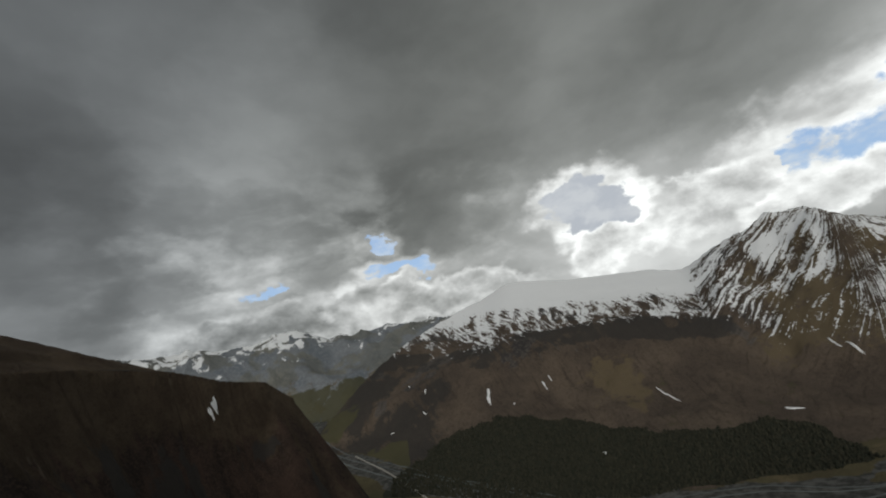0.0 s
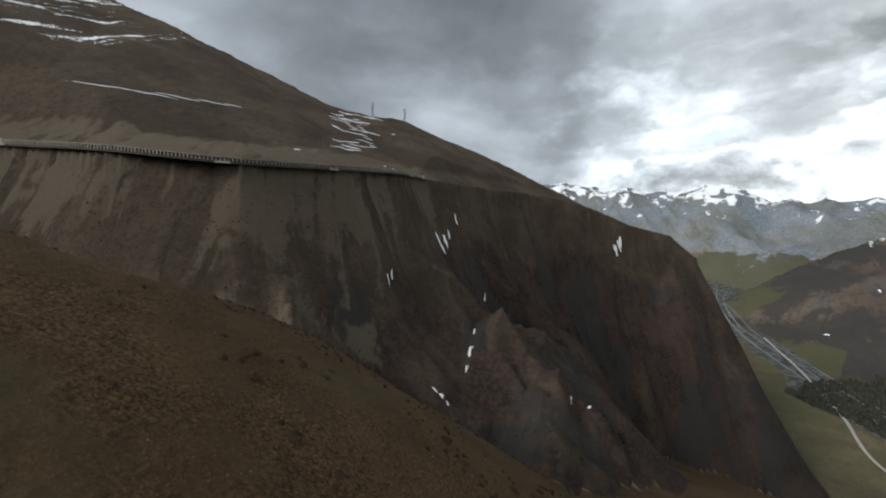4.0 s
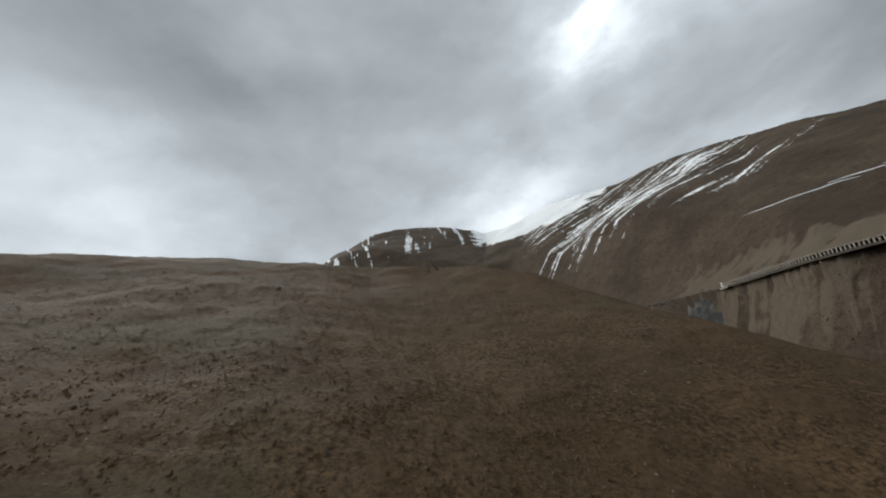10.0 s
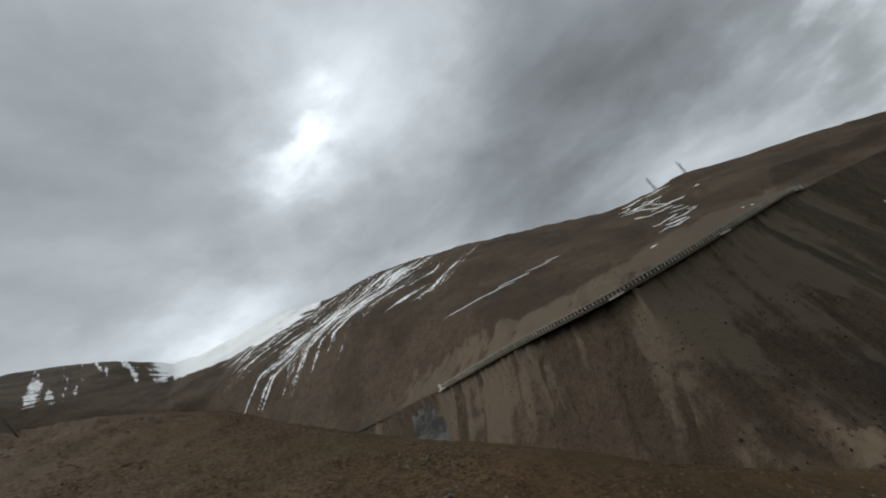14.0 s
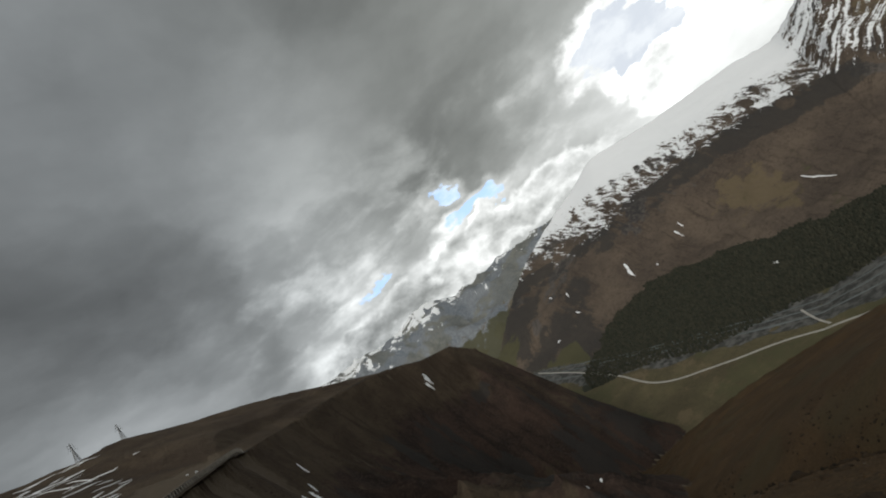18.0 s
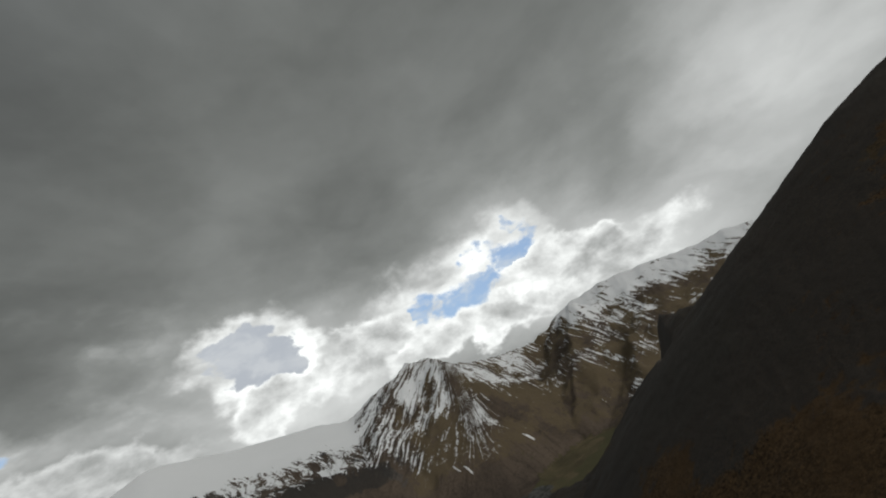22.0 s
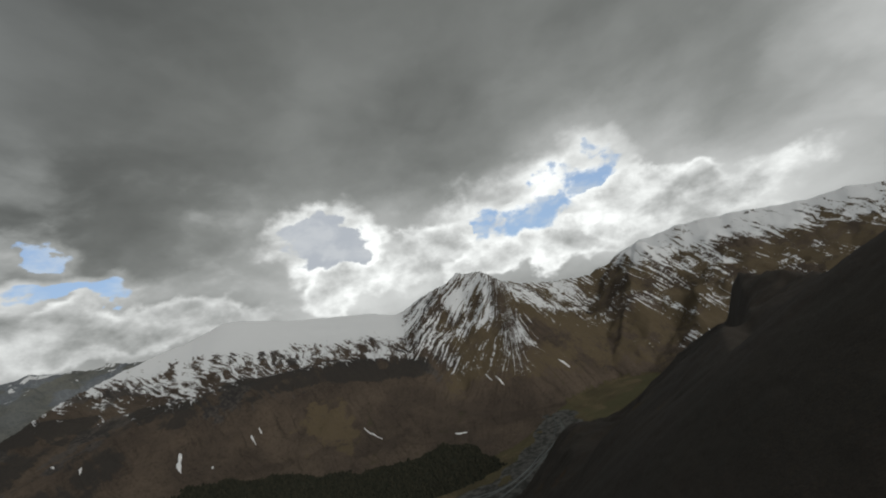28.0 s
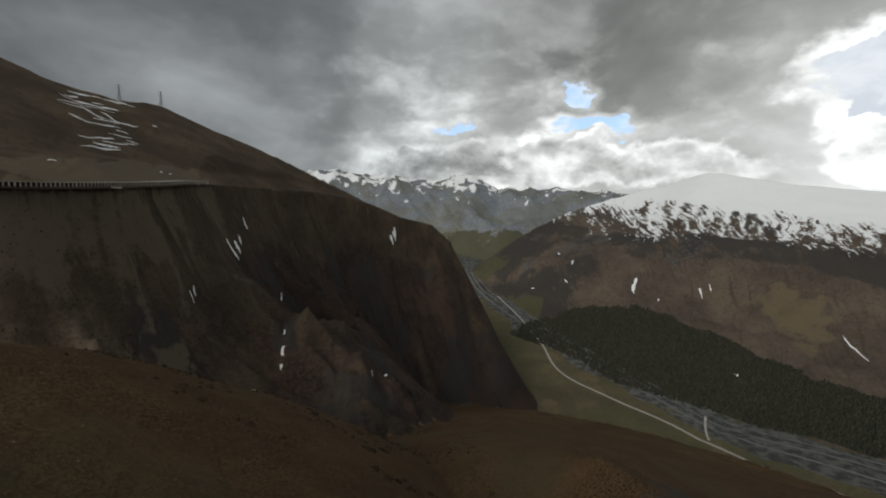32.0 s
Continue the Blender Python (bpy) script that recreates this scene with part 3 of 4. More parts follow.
    for k, spur in enumerate(SPURS):
        alp = np.maximum(alp, crest(wx, wy, spur, (lambda q, sd: 0.80 * q) if k < 5 else (lambda q, sd: 0.62 * q)))
    gully = ridged(x / 420 + 0.5 * fbm(x / 300, y / 300, 3, 87), y / 300, 4, 89)
    slope = smooth(r, db + 100, d1 + 250) * (1 - 0.65 * smooth(r, dc - 220, dc))
    field = smooth(r, de - 100, de + 60) * calm
    alp = alp + 9 * field * smooth(r, dc, dc - 200) * fbm(x / 150, y / 150, 4, 92)
    alp = alp + slope * (1 - field) * (26 * gully + 22 * fbm(x / 190, y / 190, 5, 91)) * (1 - 0.6 * smooth(r, de - 350, de))
    crag = ridged(x / 170 + 0.4 * fbm(x / 240, y / 240, 2, 93), y / 170, 4, 94)
    alp = alp + 30 * crag * smooth(az, 86, 92) * smooth(r, 2350, 2900) * (1 - smooth(r, dc - 350, dc - 50))
    alp = np.where((az > 35) & (az < 205), alp, -900.0)

    # the far range
    rt = np.array(RANGE)
    fold = az + 2.2 * fbm(x / 420, y / 420, 4, 96)
    er = np.interp(0.5 * (az + fold), rt[:, 0], rt[:, 1]) + 0.55 * ridged(fold * 0.33, fold * 0, 4, 95) - 0.3
    zt = HUB[2] + 4560 * np.tan(np.radians(er))
    rf = np.interp(az, (24, 30, 36, 42, 50, 60), (3500, 3400, 3150, 2980, 3050, 3400))
    far = vale(x, y) - 6 + (zt - vale(x, y) + 6) * np.clip((r - rf) / (4560 - rf), 0, 1) ** 1.1 + smooth(r, rf + 50, rf + 400) * (1 - smooth(r, 4350, 4560)) * (75 * ridged(x / 620 + 0.4 * fbm(x / 400, y / 400, 2, 98), y / 620, 4, 97) + 25 * fbm(x / 260, y / 260, 4, 99))
    far = np.where(r > 4560, zt - 0.6 * (r - 4560), far)
    far = np.where((r > rf - 100) & (az > -60) & (az < 75), far, -900.0)
    rest = np.where((az < -60) | (az > 200), -200 + 0.2 * r, -900.0)

    layers = np.stack([np.maximum(floor, rest), hill, mount, alp, far])
    form = np.argmax(layers, 0)
    z = np.max(layers, 0)

    mask = {}
    slant = np.degrees(np.arctan2(z - HUB[2], r))
    mask["across"] = np.where(form == 2, np.where(side > 0, s + 0.5 * d * fbm(s / 210, d / 400, 2, 162) + 22 * fbm(x / 70, y / 70, 3, 161), 1.3 * (x - 0.1 * y + 25 * fbm(x / 140, y / 140, 2, 166))), np.where((form == 3) & (az > 86), 49 * az + 0.8 * z * np.tanh((az - 100.2) / 0.8) + 45 * fbm(x / 200, y / 200, 3, 165), np.where(form >= 3, np.radians(az) * 2800 + 0.35 * r + 60 * fbm(x / 260, y / 260, 3, 163), x)))
    mask["rilled"] = np.where(form == 2, np.where(side > 0, smooth(along, -420, -250), 0.12), np.where(form >= 3, 1.0, 0.3))
    mask["down"] = np.where(form == 2, np.where(side > 0, d, 0.55 * y), np.where(form >= 3, r, y))
    rd, _, _, _ = nearest(x, y, RIVER)
    braid = rd + 40 * fbm(x / 120, y / 120, 4, 101)
    mask["gravel"] = (form == 0) * smooth(braid, 135, 70) * smooth(ridged(x / 90 + y / 200, y / 120, 3, 103), -0.75, -0.2)
    fan = np.hypot((az - 102.3) / 1.1, (slant + 16.6) / 1.9) + 0.7 * fbm(x / 60, y / 60, 4, 191)
    mask["gravel"] = np.maximum(mask["gravel"], (form != 1) * (az > 90) * 0.85 * smooth(fan, 1.1, 0.6))
    slip = np.hypot(x + 388, (y - 318) * 1.3) / 26 + 0.6 * fbm(x / 14, y / 14, 4, 195)
    mask["gravel"] = np.maximum(mask["gravel"], (form == 2) * (side > 0) * 0.8 * smooth(slip, 1.1, 0.6))
    mask["meadow"] = np.maximum((form == 0) * smooth(fbm(x / 210, y / 210, 3, 107), -0.25, 0.25) * (0.55 + 0.25 * smooth(r, 1900, 2500)),
                                (form >= 3) * smooth(z, 420, 180) * smooth(fbm(x / 260, y / 260, 4, 109), -0.3, 0.2) * np.where(az < 47, 0.8, 0.36))
    mask["meadow"] = np.maximum(mask["meadow"], (form == 4) * smooth(az, 28, 33) * smooth(z, 560, 330) * (0.7 + 0.3 * fbm(x / 150, y / 150, 3, 110)))
    eaves = np.interp(az, (43, 48, 54, 59, 65, 70, 75, 82, 88, 92, 95), (-17, -14.2, -12.6, -11.9, -12.8, -14.2, -16.2, -16.4, -15.7, -16.6, -19.5)) + 0.9 * fbm(x / 130, y / 130, 4, 113)
    hem = np.interp(az, (43, 48, 61, 70, 82, 92, 96), (-17.5, -18.5, -22.2, -22.3, -21.9, -20.4, -19.5)) + 0.5 * fbm(x / 150, y / 150, 3, 115)
    mask["wood"] = ((form == 3) | (form == 0)) * (az > 43) * (az < 96) * smooth(slant, eaves + 0.4, eaves - 0.4) * smooth(slant, hem - 0.3, hem + 0.3)
    cliffy = (form == 2) * (side > 0) * smooth(d, 10, 60)
    vein = fbm(s / 9 + 0.6 * fbm(x / 30, y / 30, 2, 116), d / 110, 4, 117, 0.6)
    # gullies go darker: slate and rock, with relief shade put into the colour
    mask["rock"] = np.clip(cliffy * (0.66 + 0.12 * smooth(along, 200, 600) - 0.22 * flute - 0.25 * vein + 0.45 * fbm(s / 120 + 7, d / 170, 3, 118)) * smooth(along, -330, -120)
                           + (form == 3) * smooth(-gully + 0.8 * fbm(x / 120, y / 120, 4, 119), -0.1, 0.5) * smooth(r, d1, de) * (1 - 0.6 * smooth(az, 86, 92)) + (form == 3) * 0.4 * calm * smooth(slant, -8.5, -5) + (form == 4) * (0.55 + 0.9 * fbm(x / 230, y / 230, 4, 199)), 0, 1)
    mask["slate"] = cliffy * np.clip(0.34 - 0.42 * flute + 0.55 * fbm(s / 55 + 0.7 * fbm(x / 50, y / 50, 3, 171), d / 100, 4, 173) + 0.12 * smooth(d, 60, 180), 0, 1) * smooth(along, -260, -60)
    cleft = ridged(s / 85 + 0.9 * fbm(x / 95, y / 95, 3, 175) + 0.25 * fbm(x / 25, y / 25, 3, 176), d / 260, 2, 177)
    mask["slate"] = np.maximum(mask["slate"], cliffy * 0.75 * smooth(cleft, 0.62, 0.86) * smooth(along, -330, -200))
    # the hill's backlit eastern flank: its shade is painted in as darker ground
    fray = 30 * fbm(x / 22, y / 22, 4, 201)
    shaded_flank = (form == 1) * smooth(r + 0.9 * (az - 120) + fray, 58, 135) * smooth(az + 0.3 * fray, 82, 102) * smooth(az - 6 * smooth(r, 110, 220) + 0.3 * fray, 177, 157) * (0.86 + 0.5 * fbm(x / 60, y / 60, 4, 187))
    mask["slate"] = np.maximum(mask["slate"], np.clip(shaded_flank, 0, 1))
    # a patch of sunlight on the snow mountain's slope, painted as golden ground
    sun_patch = (form == 3) * smooth(np.hypot((az - 75) / 4.2, (slant + 10.5) / 3.6) + 0.9 * fbm(x / 130, y / 130, 4, 120), 1.15, 0.5)
    shelf = smooth(along, -430, -330) * smooth(along, 330, 200)
    tan = (side <= 0) * (d > 6) * smooth(d, 75, 40) * shelf * (0.74 + 0.4 * fbm(x / 40, y / 40, 4, 123))
    slips = (side > 0) * smooth(d, 230, 10) * (0.13 + 0.55 * fbm(s / 38 + 0.4 * fbm(x / 30, y / 30, 2, 122), d / 130, 4, 121) + 0.16 * smooth(along, 250, -50))
    chute = ridged(s / 120 + 0.8 * fbm(x / 120, y / 120, 3, 178) + 0.2 * fbm(x / 22, y / 22, 3, 179), d / 300, 2, 180)
    slips = slips + (side > 0) * 0.32 * (1 - 0.7 * smooth(along, -60, 150)) * smooth(chute, 0.66, 0.90) * smooth(d, 330, 120) * smooth(d, 4, 20)
    slips = slips + (side > 0) * 0.15 * smooth(flute, 0.50, 0.95) * smooth(d, 30, 70) * smooth(along, -150, 0)
    slips = slips + (side > 0) * 0.17 * smooth(d, 40, 12) * shelf * (1 + 0.9 * fbm(x / 24, y / 24, 4, 189))
    mask["scree"] = np.clip((form == 2) * (tan + slips), 0, 1)
    # dry grass tones; sunlight painted in on the patch, far valley and eastern slopes
    mask["straw"] = sun_patch * 0.70 + (form == 4) * smooth(az, 28, 33) * smooth(z, 640, 400) * (0.30 + 0.5 * fbm(x / 120, y / 120, 4, 181)) + (form == 0) * (0.34 + 0.4 * fbm(x / 80, y / 80, 4, 183) + 0.35 * smooth(r, 2200, 2800)) + (form == 3) * smooth(az, 87, 92) * smooth(slant, -15, -8) * (0.58 + 0.4 * fbm(x / 160, y / 160, 4, 185))
    band = (form == 2) * (side <= 0)
    # drifts left in the folds: long streaks that follow the slope
    streak = ridged(x / 21 + 0.5 * fbm(x / 120, y / 120, 2, 125), y / 330, 2, 127)
    spread = np.hypot((x + 800) / 460, (y - 610) / 260)
    drift = band * smooth(spread, 1.25, 0.7) * (0.27 + 0.18 * smooth(streak, -0.1, 0.6) + 0.12 * smooth(spread, 0.9, 0.3))
    folds = ridged(az * 1.1 + 0.3 * fbm(x / 120, y / 120, 2, 129), r / 900, 2, 130)
    high = band * smooth(x, -1180, -1330) * (0.62 * smooth(folds, 0.35, 0.75) + smooth(az + 1.5 * fbm(x / 90, y / 90, 3, 132), -74, -70.5) * (0.75 + 0.3 * fbm(x / 160, y / 160, 3, 131) - 0.62 * smooth(folds, 0.35, 0.75)))
    hem = np.interp(az, (43, 49, 54, 58, 65, 72, 78, 84, 88, 96), (-0.8, -1.6, -2.6, -3.0, -2.2, -2.4, -3.0, -3.9, -4.6, -6))
    over = slant - hem + 0.5 * fbm(x / 210, y / 210, 3, 137)
    # dark crags under the edge of the snow, and cloud shade painted on the shoulder down the valley
    crags_shade = np.maximum(smooth(over, 0.6, -0.3) * smooth(over, -3.6, -1.8) * smooth(az, 92, 86), 0.9 * smooth(az, 59, 50) * smooth(over, 0.4, -0.6))
    mask["slate"] = np.maximum(mask["slate"], (form == 3) * crags_shade * np.clip(0.62 + 0.55 * fbm(x / 150, y / 150, 4, 197) + 0.25 * gully, 0, 1))
    ribs = fbm(az * 1.3 + 0.6 * fbm(x / 200, y / 200, 3, 139), r / 330, 4, 141, 0.6)
    solid = smooth(az, 56, 61) * smooth(az, 89, 85)
    deep = smooth(over, 2.2 + 1.4 * smooth(az, 67, 60), 4.8 + 2.0 * smooth(az, 67, 60))
    cap = 0.49 + (0.03 + 0.05 * (1 - solid)) * over + 0.30 * np.minimum(over, 0) * solid + 0.6 * solid * deep - 0.14 * (1 - solid) - 0.25 * ribs * (1 - solid * deep)
    craggy = 0.43 + 0.018 * np.clip(slant + 5, -5, 9) - 0.08 * crag + 0.28 * fbm(x / 170, y / 170, 4, 145)
    craggy = craggy + 0.17 * smooth(az, 112, 118) * smooth(slant, 0.3, 2.2) - 0.08 * smooth(az, 107, 112) * smooth(slant, 2.2, 0.5)
    cap = cap + (craggy - cap) * smooth(az + 2.5 * fbm(x / 160, y / 160, 4, 146) + 0.5 * np.clip(over - 2, -3, 4), 85.0, 88.5)
    cap = (form == 3) * np.clip(cap, 0, 1) * smooth(slant, -11.5, -8.5) * smooth(az, 40, 45)
    white = (form == 4) * np.clip(0.37 + (z - 800) / 420 + 0.75 * fbm(x / 85, y / 85, 5, 149, 0.62), 0, 1)
    # the snowfield that hangs over the saddle
    brow = np.interp(az, (-74, -66, -60, -54, -50), (17.4, 18.0, 18.7, 20.1, 21.5)) + 0.7 * fbm(x / 60, y / 60, 3, 193)
    saddle = band * (r > 900) * smooth(slant - brow, -0.5, 0.6) * smooth(az, -75, -71.5) * smooth(az, -50, -54) * (0.70 + 0.2 * smooth(streak, -0.3, 0.5))
    mask["snow"] = np.clip(np.maximum(drift + high, saddle) + cap + white, 0, 1)
    return z, form, mask


def height(x, y):
    z, _, _ = landscape(np.array([x]), np.array([y]))
    return float(z[0])


def make_land():
    bearings = np.radians(np.concatenate([np.arange(-142, 172, 0.21), np.arange(172, 218, 1.5)]))
    rings = np.concatenate([[0.01], np.geomspace(6.0, 600, 300)[:-1], np.geomspace(600, 4780, 250)])
    a, q = np.meshgrid(bearings, rings)
    x, y = HUB[0] + q * np.sin(a), HUB[1] + q * np.cos(a)
    z, form, mask = landscape(x, y)
    n, m = len(rings), len(bearings)
    ids = np.arange(n * m).reshape(n, m)
    i0, i1 = ids[:-1], ids[1:]
    quads = np.stack([i0, np.roll(i0, -1, 1), np.roll(i1, -1, 1), i1], -1).reshape(-1, 4)
    kind = form.ravel()[quads[:, 0]]
    co = np.stack([x, y, z], -1).reshape(-1, 3)
    names = (("valley_floor", MAT_VALE, "flat valley floor with braided gravel river bed and green meadows", "valley floor"),
             ("near_hillside", MAT_HILL, "steep hillside of dry brown turf with scattered stones", "hillside"),
             ("gallery_mountain", MAT_CLIFF, "brown mountain with gullied cliffs below a road shelf and snow streaks", "mountain"),
             ("snow_mountain", MAT_ALP, "snow-capped mountain with dark lower slopes across the valley", "mountain"),
             ("far_range", MAT_FAR_HAZED, "distant mountain range with snowy crests, pale bluish haze in its colour", "mountain range"))
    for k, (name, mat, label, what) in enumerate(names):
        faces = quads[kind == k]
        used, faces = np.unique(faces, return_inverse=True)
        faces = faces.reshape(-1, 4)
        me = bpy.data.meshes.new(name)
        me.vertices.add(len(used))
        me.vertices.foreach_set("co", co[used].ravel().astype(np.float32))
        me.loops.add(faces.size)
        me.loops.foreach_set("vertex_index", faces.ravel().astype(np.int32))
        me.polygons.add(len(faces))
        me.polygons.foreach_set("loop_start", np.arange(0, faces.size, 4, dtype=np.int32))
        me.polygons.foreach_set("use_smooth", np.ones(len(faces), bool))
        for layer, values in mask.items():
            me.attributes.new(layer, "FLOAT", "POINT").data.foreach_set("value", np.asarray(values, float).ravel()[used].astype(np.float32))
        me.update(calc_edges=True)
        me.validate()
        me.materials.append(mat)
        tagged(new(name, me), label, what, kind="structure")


make_land()


# ---- small helpers for things ----
def part(name, bm, mat, parent=None, label="", flat=True):
    me = bpy.data.meshes.new(name)
    bm.to_mesh(me)
    bm.free()
    me.materials.append(mat)
    if not flat:
        me.polygons.foreach_set("use_smooth", [True] * len(me.polygons))
    ob = new(name, me)
    if parent is not None:
        ob.parent = parent
    if label:
        ob["label"] = label
    return ob


def thing(name, label, what, place, group="", kind=""):
    ob = new(name)
    ob.matrix_world = place
    ob.empty_display_size = 0.5
    return tagged(ob, label, what, group, kind)


def box(bm, size, m=Matrix(), bevel=0.0):
    made = bmesh.ops.create_cube(bm, size=1.0, matrix=m @ Matrix.Diagonal((*size, 1)))
    if bevel:
        edges = list({e for v in made["verts"] for e in v.link_edges})
        bmesh.ops.bevel(bm, geom=edges, offset=bevel, segments=1, affect="EDGES")


def beam(bm, a, b, wide, deep=None, sides=4, taper=1.0):
    a, b = Vector(a), Vector(b)
    turn = (b - a).to_track_quat("Z", "Y").to_matrix().to_4x4()
    m = Matrix.Translation((a + b) / 2) @ turn @ pose(0, 0, 0, 0, 0, 45 if sides == 4 else 0)
    f = 0.7071 if sides == 4 else 0.5
    made = bmesh.ops.create_cone(bm, cap_ends=True, segments=sides, radius1=wide * f, radius2=wide * f * taper, depth=(b - a).length)
    bmesh.ops.transform(bm, matrix=m, verts=made["verts"])


def from_arrays(name, co, faces, mat, layers=None):
    me = bpy.data.meshes.new(name)
    me.from_pydata(np.asarray(co, float).tolist(), [], [list(map(int, f)) for f in faces])
    me.validate()
    me.materials.append(mat)
    return new(name, me)


def plain(name, a, b, scale, rough=0.85, strength=0.3, reach=0.05, metal=0.0, spec=0.3):
    m, g = surface(name)
    at = g.node("ShaderNodeTexCoord").outputs["Object"]
    big, small = g.noise(at, scale, 5.0, 0.6), g.noise(at, scale * 9, 4.0, 0.65)
    tone = g.node("ShaderNodeObjectInfo").outputs["Random"]
    c = g.mix(g.span(g.math("ADD", g.math("MULTIPLY", big, 0.7), g.math("MULTIPLY", tone, 0.3)), 0.3, 0.7), a, b)
    c = g.mix(g.math("MULTIPLY", g.span(small, 0.55, 0.75), 0.5), c, tuple(v * 0.55 for v in a[:3]) + (1,))
    finish(g, c, rough, small, strength, reach, metal, spec)
    return m


CONCRETE = plain("weathered_concrete", (0.15, 0.137, 0.12, 1), (0.26, 0.24, 0.215, 1), 0.4)
# darker concrete: the shade inside the gallery is put into its colour
SHADE_CONCRETE = plain("shade_dark_concrete", (0.05, 0.046, 0.042, 1), (0.10, 0.092, 0.085, 1), 0.3)
TAN_CONCRETE = plain("tan_concrete", (0.24, 0.215, 0.18, 1), (0.34, 0.31, 0.265, 1), 0.4)
EARTHY = plain("stained_concrete", (0.06, 0.048, 0.036, 1), (0.11, 0.09, 0.068, 1), 0.3)
PALE_CONCRETE = plain("pale_concrete", (0.36, 0.35, 0.32, 1), (0.50, 0.48, 0.45, 1), 0.5)
ASPHALT = plain("asphalt", (0.045, 0.044, 0.043, 1), (0.075, 0.072, 0.068, 1), 0.2)
STEEL = plain("galvanised_steel", (0.16, 0.165, 0.17, 1), (0.26, 0.265, 0.27, 1), 0.7, 0.55, 0.1, 0.02, 0.6)
TIMBER = plain("weathered_timber", (0.045, 0.036, 0.028, 1), (0.085, 0.070, 0.055, 1), 1.2)
GLASS = plain("insulator_glass", (0.10, 0.14, 0.13, 1), (0.16, 0.2, 0.19, 1), 2.0, 0.2)
STONE = plain("lichened_stone", (0.17, 0.155, 0.13, 1), (0.33, 0.31, 0.27, 1), 0.8, 0.95, 0.6, 0.2)
DARK_STONE = plain("dark_stone", (0.05, 0.045, 0.04, 1), (0.10, 0.09, 0.075, 1), 0.8, 0.95, 0.6, 0.2)
GREY_STONE = plain("grey_stone", (0.052, 0.048, 0.043, 1), (0.10, 0.094, 0.085, 1), 0.8, 0.95, 0.6, 0.2)
SNOW = plain("old_snow", (0.74, 0.76, 0.78, 1), (0.84, 0.85, 0.86, 1), 0.15, 0.6, 0.4, 0.4)
DIRT_ROAD = plain("pale_gravel_road", (0.30, 0.29, 0.26, 1), (0.42, 0.40, 0.36, 1), 0.05)


def water_material():
    m, g = surface("river_water")
    at = g.node("ShaderNodeNewGeometry").outputs["Position"]
    n = g.noise(at, 0.25, 5.0)
    finish(g, g.mix(n, (0.075, 0.088, 0.090, 1), (0.14, 0.155, 0.152, 1)), 0.25, n, 0.15, 0.3, 0.0, 0.5)
    return m


WATER = water_material()


# ---- roads and river: ribbons that lie on the land ----
def ribbon(name, line, wide, mat, label, what, lift=0.4, step=12.0, own_height=False, ragged=0.0, seed=0, thick=1.2):
    pts = course(line, step)
    co, faces = [], []
    rng = random.Random(seed)
    for i, p in enumerate(pts):
        a, b = pts[max(0, i - 1)], pts[min(len(pts) - 1, i + 1)]
        off = Vector((b.y - a.y, a.x - b.x, 0)).normalized() * wide / 2
        l, r = p - off * (1 + ragged * rng.uniform(-1, 1)), p + off * (1 + ragged * rng.uniform(-1, 1))
        for q in (l, r):
            co.append([q.x, q.y, p.z])
    co = np.array(co)
    if not own_height:
        co[:, 2] = landscape(co[:, 0], co[:, 1])[0]
    co[:, 2] += lift
    low = co.copy()
    low[:, 2] -= thick + lift
    n = len(pts)
    every = np.concatenate([co, low])
    for i in range(n - 1):
        a, b, c, d = 2 * i, 2 * i + 1, 2 * i + 3, 2 * i + 2
        faces += [(a, b, c, d), (a, d, d + 2 * n, a + 2 * n), (c, b, b + 2 * n, c + 2 * n)]
    ob = from_arrays(name, every, faces, mat)
    return tagged(ob, label, what, kind="structure")


ribbon("mountain_road", SHELF[2:], 8.0, ASPHALT, "narrow grey asphalt road on a mountain shelf", "road", 0.15, 8.0, True)
ribbon("valley_road", TRACK, 8.0, DIRT_ROAD, "pale gravel road winding along the valley floor", "road", 1.0, 15.0)
ribbon("side_track", ((1190, 480, 0), (1250, 520, 0), (1330, 560, 0)), 6.0, DIRT_ROAD, "short pale gravel track off the valley road", "track", 1.0, 15.0)
for k, shift in enumerate((-26, 22, 50)):
    line = [(x + shift + 18 * math.sin(1.7 * i + k), y + 14 * math.cos(2.3 * i + 2 * k), 0) for i, (x, y, _) in enumerate(RIVER)]
    ribbon("river_channel", line, 7.5 - 1.5 * k, WATER, "shallow braided river channel of grey meltwater", "river", 0.8, 14.0, False, 0.35, k)


